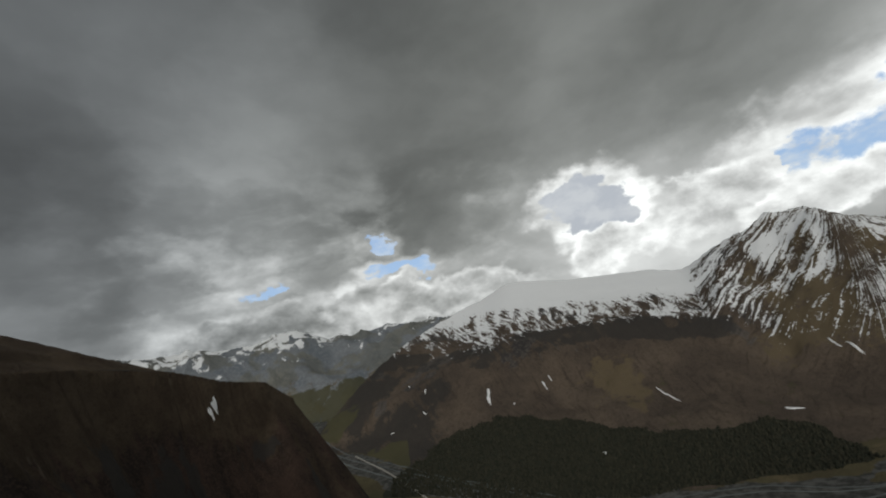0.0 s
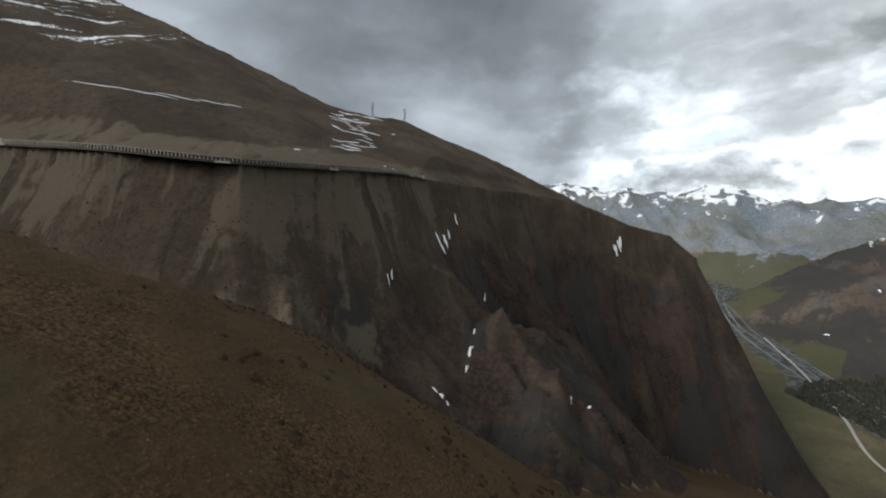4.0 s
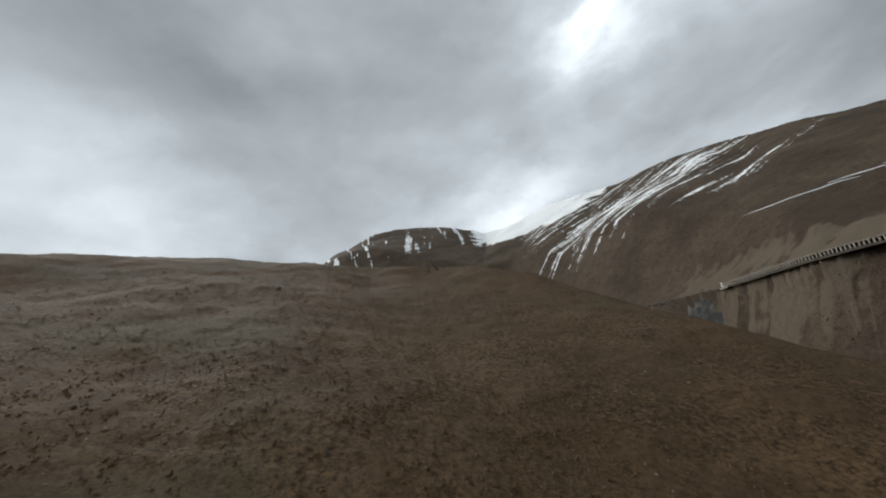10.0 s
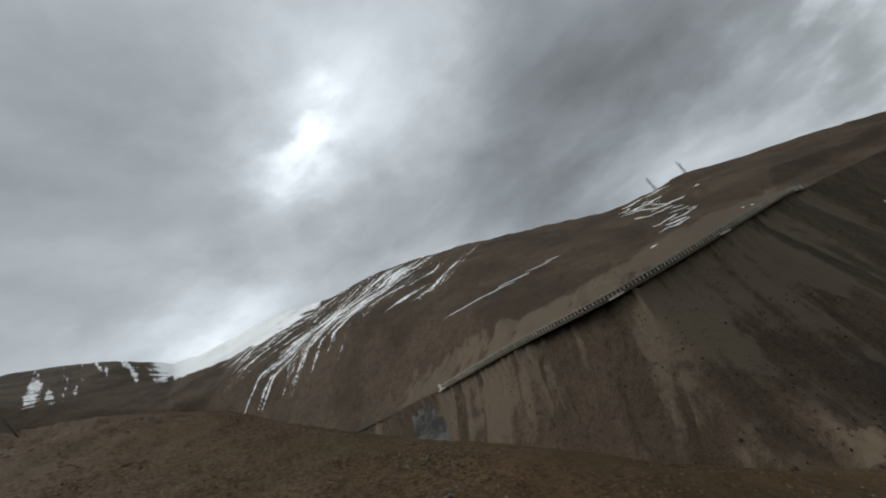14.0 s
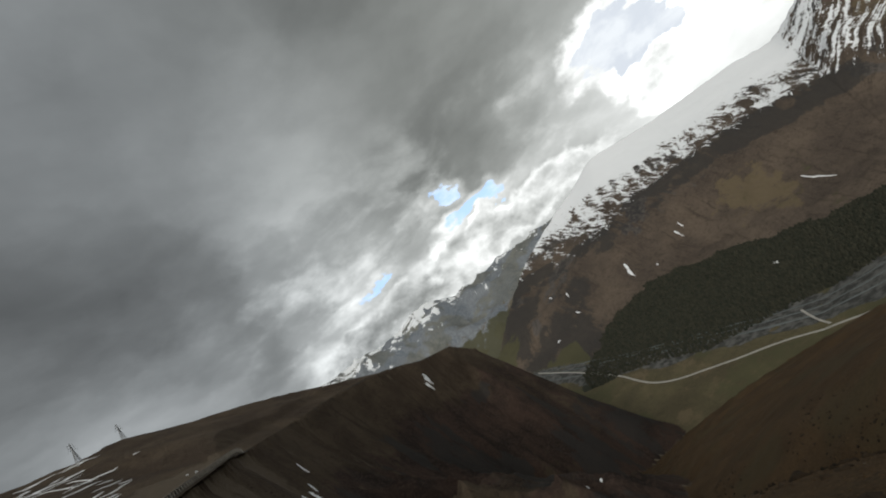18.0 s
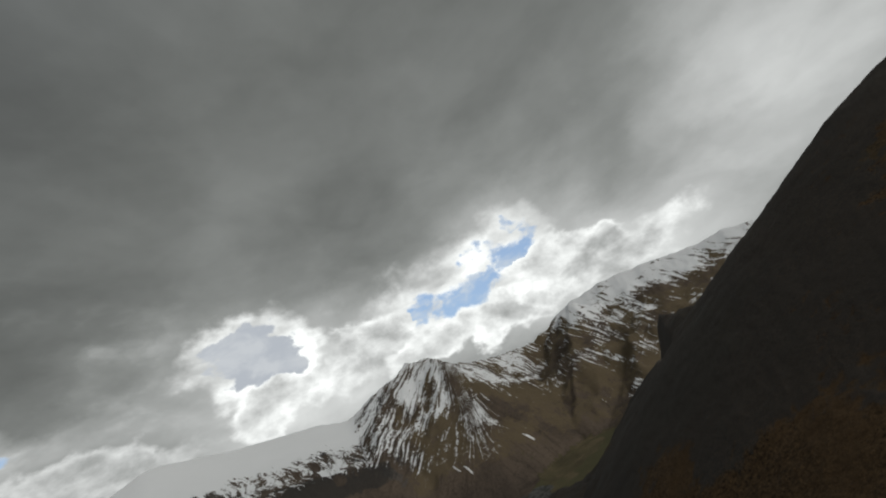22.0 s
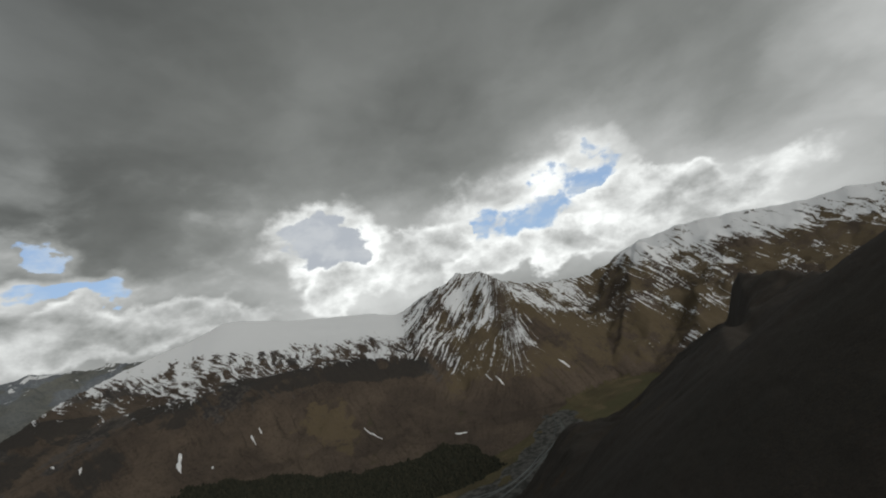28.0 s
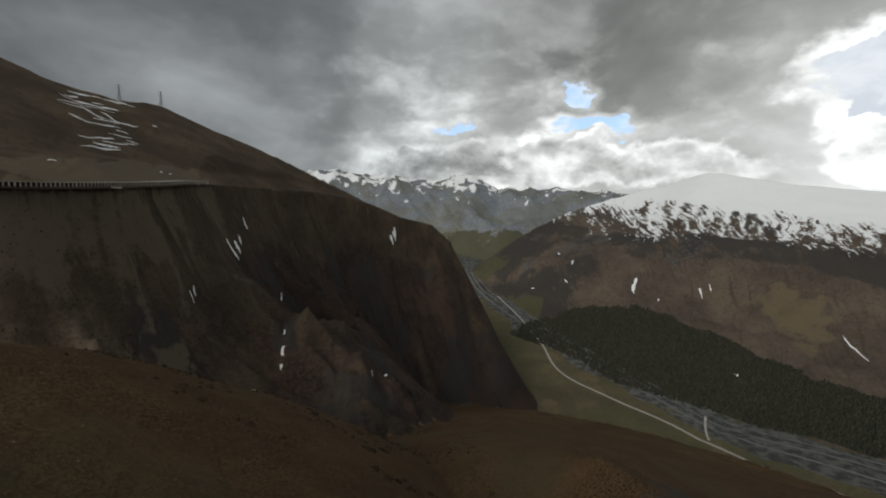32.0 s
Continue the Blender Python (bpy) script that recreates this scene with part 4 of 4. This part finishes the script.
# ---- the avalanche gallery on the road shelf ----
def gallery():
    line = course(SHELF[5:11], 2.7)
    start = min(range(len(line)), key=lambda i: (line[i].xy - Vector((-361, 340))).length)
    stop = min(range(len(line)), key=lambda i: (line[i].xy - Vector((-30, 595))).length)
    line = line[start:stop + 1]
    base = line[0].copy()
    hall = thing("avalanche_gallery", "long concrete avalanche gallery with open colonnade over a mountain road", "gallery", Matrix.Translation(base))
    n = len(line)
    offs = []
    for i in range(n):
        a, b = line[max(0, i - 1)], line[min(n - 1, i + 1)]
        offs.append(Vector((b.y - a.y, a.x - b.x, 0)).normalized())

    def strip(name, near, far, low, high, mat, label=""):
        bm = bmesh.new()
        rows = []
        for p, o in zip(line, offs):
            q = p - base
            rows.append([bm.verts.new(q + o * s + Vector((0, 0, h))) for s, h in ((near, low), (far, low), (far, high), (near, high))])
        for r, t in zip(rows, rows[1:]):
            for k in range(4):
                bm.faces.new((r[k], r[(k + 1) % 4], t[(k + 1) % 4], t[k]))
        bm.faces.new(rows[0][::-1])
        bm.faces.new(rows[-1])
        bmesh.ops.recalc_face_normals(bm, faces=bm.faces)
        return part(name, bm, mat, hall, label)

    strip("roof", -5.4, 5.7, 3.1, 3.5, CONCRETE, "flat weathered concrete roof slab")
    strip("roof_edge", 5.7, 5.95, 3.05, 3.5, TAN_CONCRETE, "narrow tan concrete roof edge beam")
    # back wall, painted dark for the shade behind the columns
    strip("back_wall", -5.6, -5.0, -1.0, 3.1, SHADE_CONCRETE, "concrete back wall with the gallery's shade in its dark colour")
    strip("parapet", 4.9, 5.7, -1.4, 0.1, EARTHY, "low earth-stained concrete parapet wall")
    bm = bmesh.new()
    box(bm, (0.6, 0.95, 3.0), pose(0.3, 0, 1.6), 0.05)
    column = part("column", bm, TAN_CONCRETE, hall)
    for i, (p, o) in enumerate(zip(line, offs)):
        c = column if i == 0 else column.copy()
        if i:
            scene.collection.objects.link(c)
        c.matrix_basis = Matrix.Translation(p - base + o * 5.3) @ pose(0, 0, 0, 0, 0, math.degrees(math.atan2(o.y, o.x)))
    for i, tall in ((0, 5.0), (n - 1, 4.6)):
        bm = bmesh.new()
        box(bm, (1.6, 2.2, tall), pose(0, 0, tall / 2 - 0.6), 0.1)
        c = part("portal_pier", bm, PALE_CONCRETE, hall, "pale concrete portal pier")
        o = offs[i]
        c.matrix_basis = Matrix.Translation(line[i] - base + o * 5.6) @ pose(0, 0, 0, 0, 0, math.degrees(math.atan2(o.y, o.x)))
    for f, long in ((0.0, 12), (0.385, 11), (0.56, 10), (0.86, 11)):
        i = min(n - 5, int(f * n))
        bm = bmesh.new()
        box(bm, (long, 1.1, 1.6), pose(long / 2 - 4, 0, -0.9), 0.12)
        c = part("retaining_wall", bm, TAN_CONCRETE, hall, "pale concrete retaining wall below the road")
        o = offs[i]
        c.matrix_basis = Matrix.Translation(line[i] - base + o * 6.4) @ pose(0, 0, 0, 0, 0, math.degrees(math.atan2(o.y, o.x)) + 90)


gallery()


# ---- power line ----
def lattice_pylon(x, y, tall, turn):
    z = height(x, y)
    tower = thing("lattice_pylon", "tall grey steel lattice pylon on a bare ridge", "pylon", Matrix.Translation((x, y, z)) @ pose(0, 0, 0, 0, 0, turn), "pylons of the power line")
    foot, waist = 2.9, 0.75
    corner = ((1, 1), (-1, 1), (-1, -1), (1, -1))
    for a, b in corner:
        bm = bmesh.new()
        beam(bm, (a * foot, b * foot, -1.2), (a * waist, b * waist, tall * 0.66), 0.42)
        beam(bm, (a * waist, b * waist, tall * 0.66), (a * 0.25, b * 0.25, tall), 0.32)
        part("leg", bm, STEEL, tower)
    levels = [0.0, 0.16, 0.30, 0.42, 0.52, 0.60, 0.68, 0.76, 0.84, 0.92]

    def half(f):
        return foot + (waist - foot) * f / 0.66 if f < 0.66 else waist + (0.25 - waist) * (f - 0.66) / 0.34

    for lo, hi in zip(levels, levels[1:]):
        bm = bmesh.new()
        for (a, b), (c, d) in zip(corner, corner[1:] + corner[:1]):
            p, q = half(lo), half(hi)
            beam(bm, (a * p, b * p, lo * tall), (c * q, d * q, hi * tall), 0.2)
            beam(bm, (c * p, d * p, lo * tall), (a * q, b * q, hi * tall), 0.2)
            beam(bm, (a * q, b * q, hi * tall), (c * q, d * q, hi * tall), 0.2)
        part("lattice_panel", bm, STEEL, tower)
    for f, reach in ((0.66, 5.2), (0.79, 4.2), (0.92, 3.4)):
        bm = bmesh.new()
        for s in (1, -1):
            for w in (1, -1):
                beam(bm, (0, w * half(f), f * tall), (s * reach, 0, f * tall + 0.2), 0.22)
            beam(bm, (0, 0, (f + 0.05) * tall), (s * reach, 0, f * tall + 0.2), 0.2)
        arm = part("crossarm", bm, STEEL, tower)
        for s in (1, -1):
            bm = bmesh.new()
            beam(bm, (s * reach, 0, f * tall), (s * reach, 0, f * tall - 2.0), 0.28, sides=8)
            part("insulator", bm, GLASS, arm, "hanging glass insulator string")


lattice_pylon(-157, 862, 31, 25)
lattice_pylon(-105, 1004, 30, 25)


def braced_pole(x, y, tall):
    z = height(x, y)
    m = thing("braced_pole", "dark weathered timber power pole propped by a slanting brace", "pole", Matrix.Translation((x, y, z)) @ pose(0, 0, 0, 0, 0, 90))
    bm = bmesh.new()
    beam(bm, (0, 0, -3), (-0.5, 0, tall), 0.95, sides=10, taper=0.7)
    part("pole", bm, TIMBER, m, flat=False)
    bm = bmesh.new()
    beam(bm, (7.6, 0.3, -3), (-0.2, 0.3, tall * 0.76), 0.8, sides=10, taper=0.8)
    part("brace", bm, TIMBER, m, flat=False)
    bm = bmesh.new()
    beam(bm, (-2.6, -0.4, -3), (-0.6, -0.3, tall * 0.72), 0.35, sides=8)
    part("stay", bm, TIMBER, m, "thin dark stay")
    bm = bmesh.new()
    beam(bm, (-0.5, -1.1, tall - 0.9), (-0.5, 1.1, tall - 0.9), 0.2)
    arm = part("crossarm", bm, TIMBER, m)
    for s in (-0.9, 0.0, 0.9):
        bm = bmesh.new()
        beam(bm, (-0.5, s, tall - 0.8), (-0.5, s, tall - 0.35), 0.16, sides=8)
        part("insulator", bm, GLASS, arm)


braced_pole(-291, 48, 19.0)


# ---- snow left on the slopes ----
def snow_patch(x, y, long, wide, turn, seed, lift=0.6, where="on a brown mountain slope", rags=0.5):
    rng = random.Random(seed)
    phase = [rng.uniform(0, 6.28) for _ in range(8)]
    spokes, rings = 26, 5
    c, s = math.cos(radians(turn)), math.sin(radians(turn))
    co, faces = [], []
    rims = []
    for i in range(spokes):
            a = 2 * math.pi * i / spokes
            edge = 1 + rags * (0.4 * math.sin(a + phase[5]) + 0.4 * math.sin(2 * a + phase[0]) + 0.35 * math.sin(3 * a + phase[1]) + 0.14 * math.sin(5 * a + phase[2]) + 0.16 * math.sin(7 * a + phase[3]) + rng.uniform(-0.3, 0.3))
            rims.append(max(0.25, edge))
    for k in range(rings + 1):
        for i in range(spokes):
            a = 2 * math.pi * i / spokes
            f = k / rings * rims[i]
            u, v = f * math.cos(a) * long / 2, f * math.sin(a) * wide / 2
            co.append((x + u * c - v * s, y + u * s + v * c, 1 - (k / rings) ** 2))
    co = np.array(co)
    top = landscape(co[:, 0], co[:, 1])[0]
    bulge = co[:, 2].copy()
    co[:, 2] = top + lift * (0.35 + bulge)
    co[-spokes:, 2] = top[-spokes:] - lift
    for k in range(rings):
        for i in range(spokes):
            j = (i + 1) % spokes
            faces.append((k * spokes + i, k * spokes + j, (k + 1) * spokes + j, (k + 1) * spokes + i))
    ob = from_arrays("snow_patch", co, faces, SNOW)
    ob.data.polygons.foreach_set("use_smooth", [True] * len(ob.data.polygons))
    return tagged(ob, "old snow patch " + where, "snow patch", "snow patches")


def seen(az, el, lift=0.0, eye=HUB):
    """Where a bearing from the middle of the flight meets the land."""
    d = np.geomspace(60, 4700, 2600)
    x = eye[0] + d * math.sin(radians(az))
    y = eye[1] + d * math.cos(radians(az))
    z = landscape(x, y)[0]
    hit = np.nonzero(z >= eye[2] + d * math.tan(radians(el)))[0]
    i = hit[0] if len(hit) else -1
    return float(x[i]), float(y[i]), float(d[i])


seed = 10
FLY, EAST = (0.0, 0.0, 600.0), (-44.0, -34.0, 623.0)
# bearing, elevation, length, width, turn from the line of sight; seen from a stop of the flight
for eye, far, where, rows in (
        (EAST, 3.0, "on the dark slope of the snow mountain", ((57.1, -9.4, 95, 30, 0), (78.2, -12.9, 120, 9, 38), (89.2, -15.4, 46, 26, 90), (64.5, -9.5, 42, 12, 20), (65.4, -8.8, 26, 10, 15),
                                                            (48.6, -9.6, 24, 10, 40), (49.3, -7.0, 34, 13, 0), (47.4, -6.0, 30, 12, 10), (60.1, -10.9, 18, 9, 0), (44.2, -11.0, 22, 9, 50),
                                                            (94.5, -9.4, 60, 12, 25), (96.0, -10.2, 66, 10, 30), (104.8, -9.8, 60, 16, 60), (69.0, -18.0, 24, 12, 30))),
        (FLY, 0.7, "in a gully of the brown cliff", ((0.7, -2.6, 6, 7, 30), (0.3, -3.6, 9, 8, 15), (-0.3, -4.3, 6, 17, 0), (1.6, -0.7, 5, 8, 20), (23.4, -3.2, 12, 13, 10), (23.0, -4.0, 6, 12, 0),
                                                   (5.0, -17.2, 6, 2.5, 0), (4.8, -18.2, 7, 2.5, 5), (4.5, -19.2, 8, 3, 0), (4.3, -20.3, 8, 3.5, 0), (4.1, -21.3, 5, 2.2, 0),
                                                   (-0.4, -23.9, 4, 2.5, 70), (0.6, -24.7, 6, 3, 60), (1.6, -25.7, 4, 2, 50), (-7.1, -8.6, 6, 3, 0), (-7.6, -9.2, 5, 2, 40), (6.2, -11.4, 5, 3, 0),
                                                   (21.2, -23.8, 4, 3, 0), (18.8, -23.2, 4, 2, 0))),
        (FLY, 0.6, "in level streaks below a bare ridge", ((-13.8, 12.6, 34, 5, 90), (-13.4, 11.9, 62, 6, 90), (-11.9, 11.7, 26, 5, 90), (-12.2, 10.2, 52, 6, 96), (-9.8, 10.3, 22, 5, 90), (-12.8, 9.1, 30, 6, 100),
                                                          (-11.2, 9.3, 40, 3, 90), (-13.2, 8.0, 36, 4, 96), (-13.6, 8.5, 14, 7, 60), (-7.4, 10.5, 9, 5, 90), (-13.1, 11.1, 40, 4, 0), (-11.7, 11.0, 30, 4, 0), (-14.9, 10.8, 16, 7, 30),
                                                          (-8.4, 6.2, 7, 4, 90), (-7.3, 5.9, 6, 4, 90), (-20, 7.6, 5, 3, 90))),
        (FLY, 0.5, "along an old track on a brown slope", ((-39.2, 11.9, 40, 3.0, 90), (-36.0, 11.9, 44, 3.4, 90), (-32.6, 12.0, 44, 2.8, 90), (-29.6, 12.0, 34, 2.4, 90), (-27.3, 12.0, 24, 2, 90))),
        (HUB, 0.9, "on a dark shaded spur", ((139.0, -6.2, 12, 5, 20), (141.8, -4.1, 16, 4, 70), (124.5, -17.7, 46, 18, 15), (139.8, -8.5, 16, 6, 10), (140.6, -4.8, 10, 5, 0)))):
    for az, el, long, wide, turn in rows:
        x, y, d = seen(az, el, eye=eye)
        if d < 240:
            continue
        seed += 1
        way = 90 - az + turn
        if "level" in where or "track" in where:      # these follow the lie of the slope
            dx, dy = height(x + 15, y) - height(x - 15, y), height(x, y + 15) - height(x, y - 15)
            way = math.degrees(math.atan2(dx, -dy)) + turn - 90
        thin = 0.42 if "level" in where else 0.28 if "track" in where else 0.8
        snow_patch(x, y, long, wide * thin, way, seed, far, where, 0.75)


drifts = random.Random(77)
for k in range(22):
    x, y, d = seen(drifts.uniform(-15.2, -9.6), drifts.uniform(8.2, 12.7), eye=FLY)
    dx, dy = height(x + 15, y) - height(x - 15, y), height(x, y + 15) - height(x, y - 15)
    snow_patch(x, y, drifts.uniform(14, 46), drifts.uniform(1.2, 2.8), math.degrees(math.atan2(dx, -dy)) + drifts.uniform(-8, 8), 300 + k, 0.4, "in level streaks below a bare ridge", 0.8)


# ---- stones ----
def boulder(x, y, size, mat, label, seed):
    rng = random.Random(seed)
    bm = bmesh.new()
    bmesh.ops.create_icosphere(bm, subdivisions=2, radius=1.0)
    shift = Vector((rng.uniform(0, 50), rng.uniform(0, 50), rng.uniform(0, 50)))
    for v in bm.verts:
        n = noise.noise(v.co * 0.9 + shift) * 0.55 + noise.noise(v.co * 2.6 + shift) * 0.22
        v.co = v.co * (1 + n)
        v.co.x, v.co.y, v.co.z = v.co.x * size[0], v.co.y * size[1], v.co.z * size[2]
    ob = part("boulder", bm, mat, None)
    ob.matrix_world = Matrix.Translation((x, y, height(x, y) + size[2] * 0.15)) @ pose(0, 0, 0, rng.uniform(-12, 12), rng.uniform(-12, 12), rng.uniform(0, 360))
    return tagged(ob, label, "boulder", "boulders on the hillside")


boulder(-69, -23, (0.62, 0.5, 0.42), STONE, "small pale boulder lying on dry turf", 1)
boulder(-45, 6, (0.75, 0.6, 0.5), STONE, "pale boulder in a cluster of broken stones", 2)
boulder(-43.9, 6.9, (0.5, 0.42, 0.36), GREY_STONE, "grey boulder in a cluster of broken stones", 3)
boulder(-45.8, 7.1, (0.42, 0.36, 0.3), STONE, "small pale boulder in a cluster of broken stones", 11)
boulder(-44.6, 4.9, (0.38, 0.3, 0.26), DARK_STONE, "small dark boulder in a cluster of broken stones", 12)
boulder(-41, -3.1, (0.55, 0.45, 0.35), STONE, "lone pale boulder half sunk in turf", 13)
boulder(-27.6, -12.2, (2.6, 1.0, 0.4), GREY_STONE, "low grey rock outcrop on a turf slope", 4)
boulder(-30.2, -11.0, (1.5, 0.7, 0.3), GREY_STONE, "low grey broken rock above an outcrop", 5)
boulder(-208, -30, (1.5, 1.1, 0.9), DARK_STONE, "dark boulder below the crest of the hill", 6)
boulder(-131, 70, (0.8, 0.6, 0.4), DARK_STONE, "dark boulder on the rim of a spur", 7)
boulder(-135, 75, (0.7, 0.5, 0.35), DARK_STONE, "dark boulder in rubble on a spur", 8)
boulder(-148, 86, (0.8, 0.6, 0.4), GREY_STONE, "grey stone in rubble on a spur", 9)


# ---- what nobody could count: tussocks, stones, shrubs, woodland ----
def island_tint(name, a, b):
    m, g = surface(name)
    tone = g.node("ShaderNodeNewGeometry").outputs["Random Per Island"]
    finish(g, g.mix(tone, a, b), 0.95, spec=0.1)
    return m


def scatter(name, spots, shape, mat, label, what):
    """Copies of a small shape (points, triangles) at spots of x, y, z, width, height and turn, as one mesh."""
    pts, tris = (np.array(v) for v in shape)
    n, k = len(spots), len(pts)
    c, s = np.cos(spots[:, 5])[:, None], np.sin(spots[:, 5])[:, None]
    jit = np.random.default_rng(5).uniform(0.7, 1.3, (n, k))
    px, py, pz = pts[:, 0] * spots[:, 3, None] * jit, pts[:, 1] * spots[:, 3, None] * jit, pts[:, 2] * spots[:, 4, None] * jit
    co = np.stack([spots[:, 0, None] + px * c - py * s, spots[:, 1, None] + px * s + py * c, spots[:, 2, None] + pz], -1).reshape(-1, 3)
    faces = (tris[None] + (np.arange(n) * k)[:, None, None]).reshape(-1, 3)
    me = bpy.data.meshes.new(name)
    me.vertices.add(len(co))
    me.vertices.foreach_set("co", co.ravel().astype(np.float32))
    me.loops.add(faces.size)
    me.loops.foreach_set("vertex_index", faces.ravel().astype(np.int32))
    me.polygons.add(len(faces))
    me.polygons.foreach_set("loop_start", np.arange(0, faces.size, 3, dtype=np.int32))
    me.update(calc_edges=True)
    me.materials.append(mat)
    return tagged(new(name, me), label, what, kind="stuff")


def dome(rings, spokes, droop):
    pts, tris = [(0, 0, 1.0)], []
    for r in range(1, rings + 1):
        f = r / rings
        for i in range(spokes):
            a = 2 * math.pi * (i + 0.5 * r) / spokes
            pts.append((math.cos(a) * f, math.sin(a) * f, 1 - f ** droop * 1.15))
    for i in range(spokes):
        tris.append((0, 1 + i, 1 + (i + 1) % spokes))
    for r in range(1, rings):
        a0, b0 = 1 + (r - 1) * spokes, 1 + r * spokes
        for i in range(spokes):
            j = (i + 1) % spokes
            tris += [(a0 + i, b0 + i, b0 + j), (a0 + i, b0 + j, a0 + j)]
    return pts, tris


rng = np.random.default_rng(7)


def spots_on(x, y, keep, wide, tall, sink=0.0):
    z, form, mask = landscape(x, y)
    ok = keep(x, y, z, form, mask)
    x, y, z = x[ok], y[ok], z[ok]
    n = len(x)
    size = rng.uniform(0.6, 1.5, n)
    return np.stack([x, y, z - sink, rng.uniform(*wide, n) * size, rng.uniform(*tall, n) * size, rng.uniform(0, 6.28, n)], -1)


def near_points(n, cx, cy, reach):
    a, q = rng.uniform(0, 6.283, n), reach * rng.uniform(0, 1, n) ** 0.62
    return cx + q * np.cos(a), cy + q * np.sin(a)


gx, gy = near_points(80000, -95, 25, 230)
clump = fbm(gx / 14, gy / 5, 3, 201)
tufts = spots_on(gx, gy, lambda x, y, z, form, mask: (form == 1) & (clump > -0.15) & (mask["slate"] < 0.45), (0.14, 0.34), (0.08, 0.20), 0.03)
scatter("grass_tussocks", tufts, dome(2, 5, 1.7), island_tint("tussock_tint", (0.054, 0.035, 0.019, 1), (0.086, 0.056, 0.030, 1)), "countless dry brown grass tussocks on the hillside", "grass")
gx, gy = near_points(5000, -110, 60, 130)
rubble = fbm(gx / 16, gy / 16, 3, 207)
for cx, cy, n, reach in ((-45, 6, 90, 3.2), (-41, -3, 30, 1.6), (-29, -12, 70, 3.5), (-135, 75, 120, 7.0), (-148, 86, 90, 6.0), (-62, 14, 60, 5.0)):
    ox, oy = near_points(n, cx, cy, reach)
    gx, gy, rubble = np.concatenate([gx, ox]), np.concatenate([gy, oy]), np.concatenate([rubble, np.ones(n)])
stones = spots_on(gx, gy, lambda x, y, z, form, mask: (form == 1) & (rubble > 0.22), (0.10, 0.30), (0.08, 0.22), 0.04)
scatter("loose_stones", stones, dome(1, 5, 1.0), island_tint("stone_tint", (0.05, 0.042, 0.034, 1), (0.14, 0.12, 0.095, 1)), "loose angular stones strewn in dry turf", "stones")
gx, gy = rng.uniform(-420, 160, 12000), rng.uniform(60, 520, 12000)
bushy = fbm(gx / 45, gy / 45, 3, 211)
shrubs = spots_on(gx, gy, lambda x, y, z, form, mask: ((form == 2) | ((form == 1) & (y > 110))) & (z < 625) & (bushy > 0.12), (0.35, 0.8), (0.35, 0.85), 0.1)
scatter("bare_shrubs", shrubs, dome(3, 6, 2.6), island_tint("shrub_tint", (0.018, 0.015, 0.011, 1), (0.050, 0.036, 0.024, 1)), "dark leafless shrubs dotted over the gullied slope", "shrubs")
gx, gy = rng.uniform(-190, 70, 900), rng.uniform(45, 260, 900)
heath = spots_on(gx, gy, lambda x, y, z, form, mask: (form == 1) & (fbm(x / 30, y / 30, 3, 215) > 0.1) & (y > 85 - 0.5 * x - 20), (0.9, 2.0), (0.5, 1.0), 0.2)
scatter("heath_clumps", heath, dome(3, 9, 2.2), island_tint("heath_tint", (0.024, 0.017, 0.011, 1), (0.045, 0.031, 0.019, 1)), "dark low heath clumps on the brown turf slope", "heath")
ga, gr = rng.uniform(44, 98, 42000), rng.uniform(1500, 2600, 42000)
gx, gy = HUB[0] + gr * np.sin(np.radians(ga)), HUB[1] + gr * np.cos(np.radians(ga))
trees = spots_on(gx, gy, lambda x, y, z, form, mask: mask["wood"] > 0.5 + rng.uniform(-0.2, 0.2, len(x)), (3.0, 5.5), (5, 9), 1.0)
scatter("woodland", trees, dome(3, 6, 1.5), island_tint("wood_tint", (0.024, 0.027, 0.020, 1), (0.050, 0.048, 0.034, 1)), "dark woodland covering the foot of the snow mountain", "woodland")
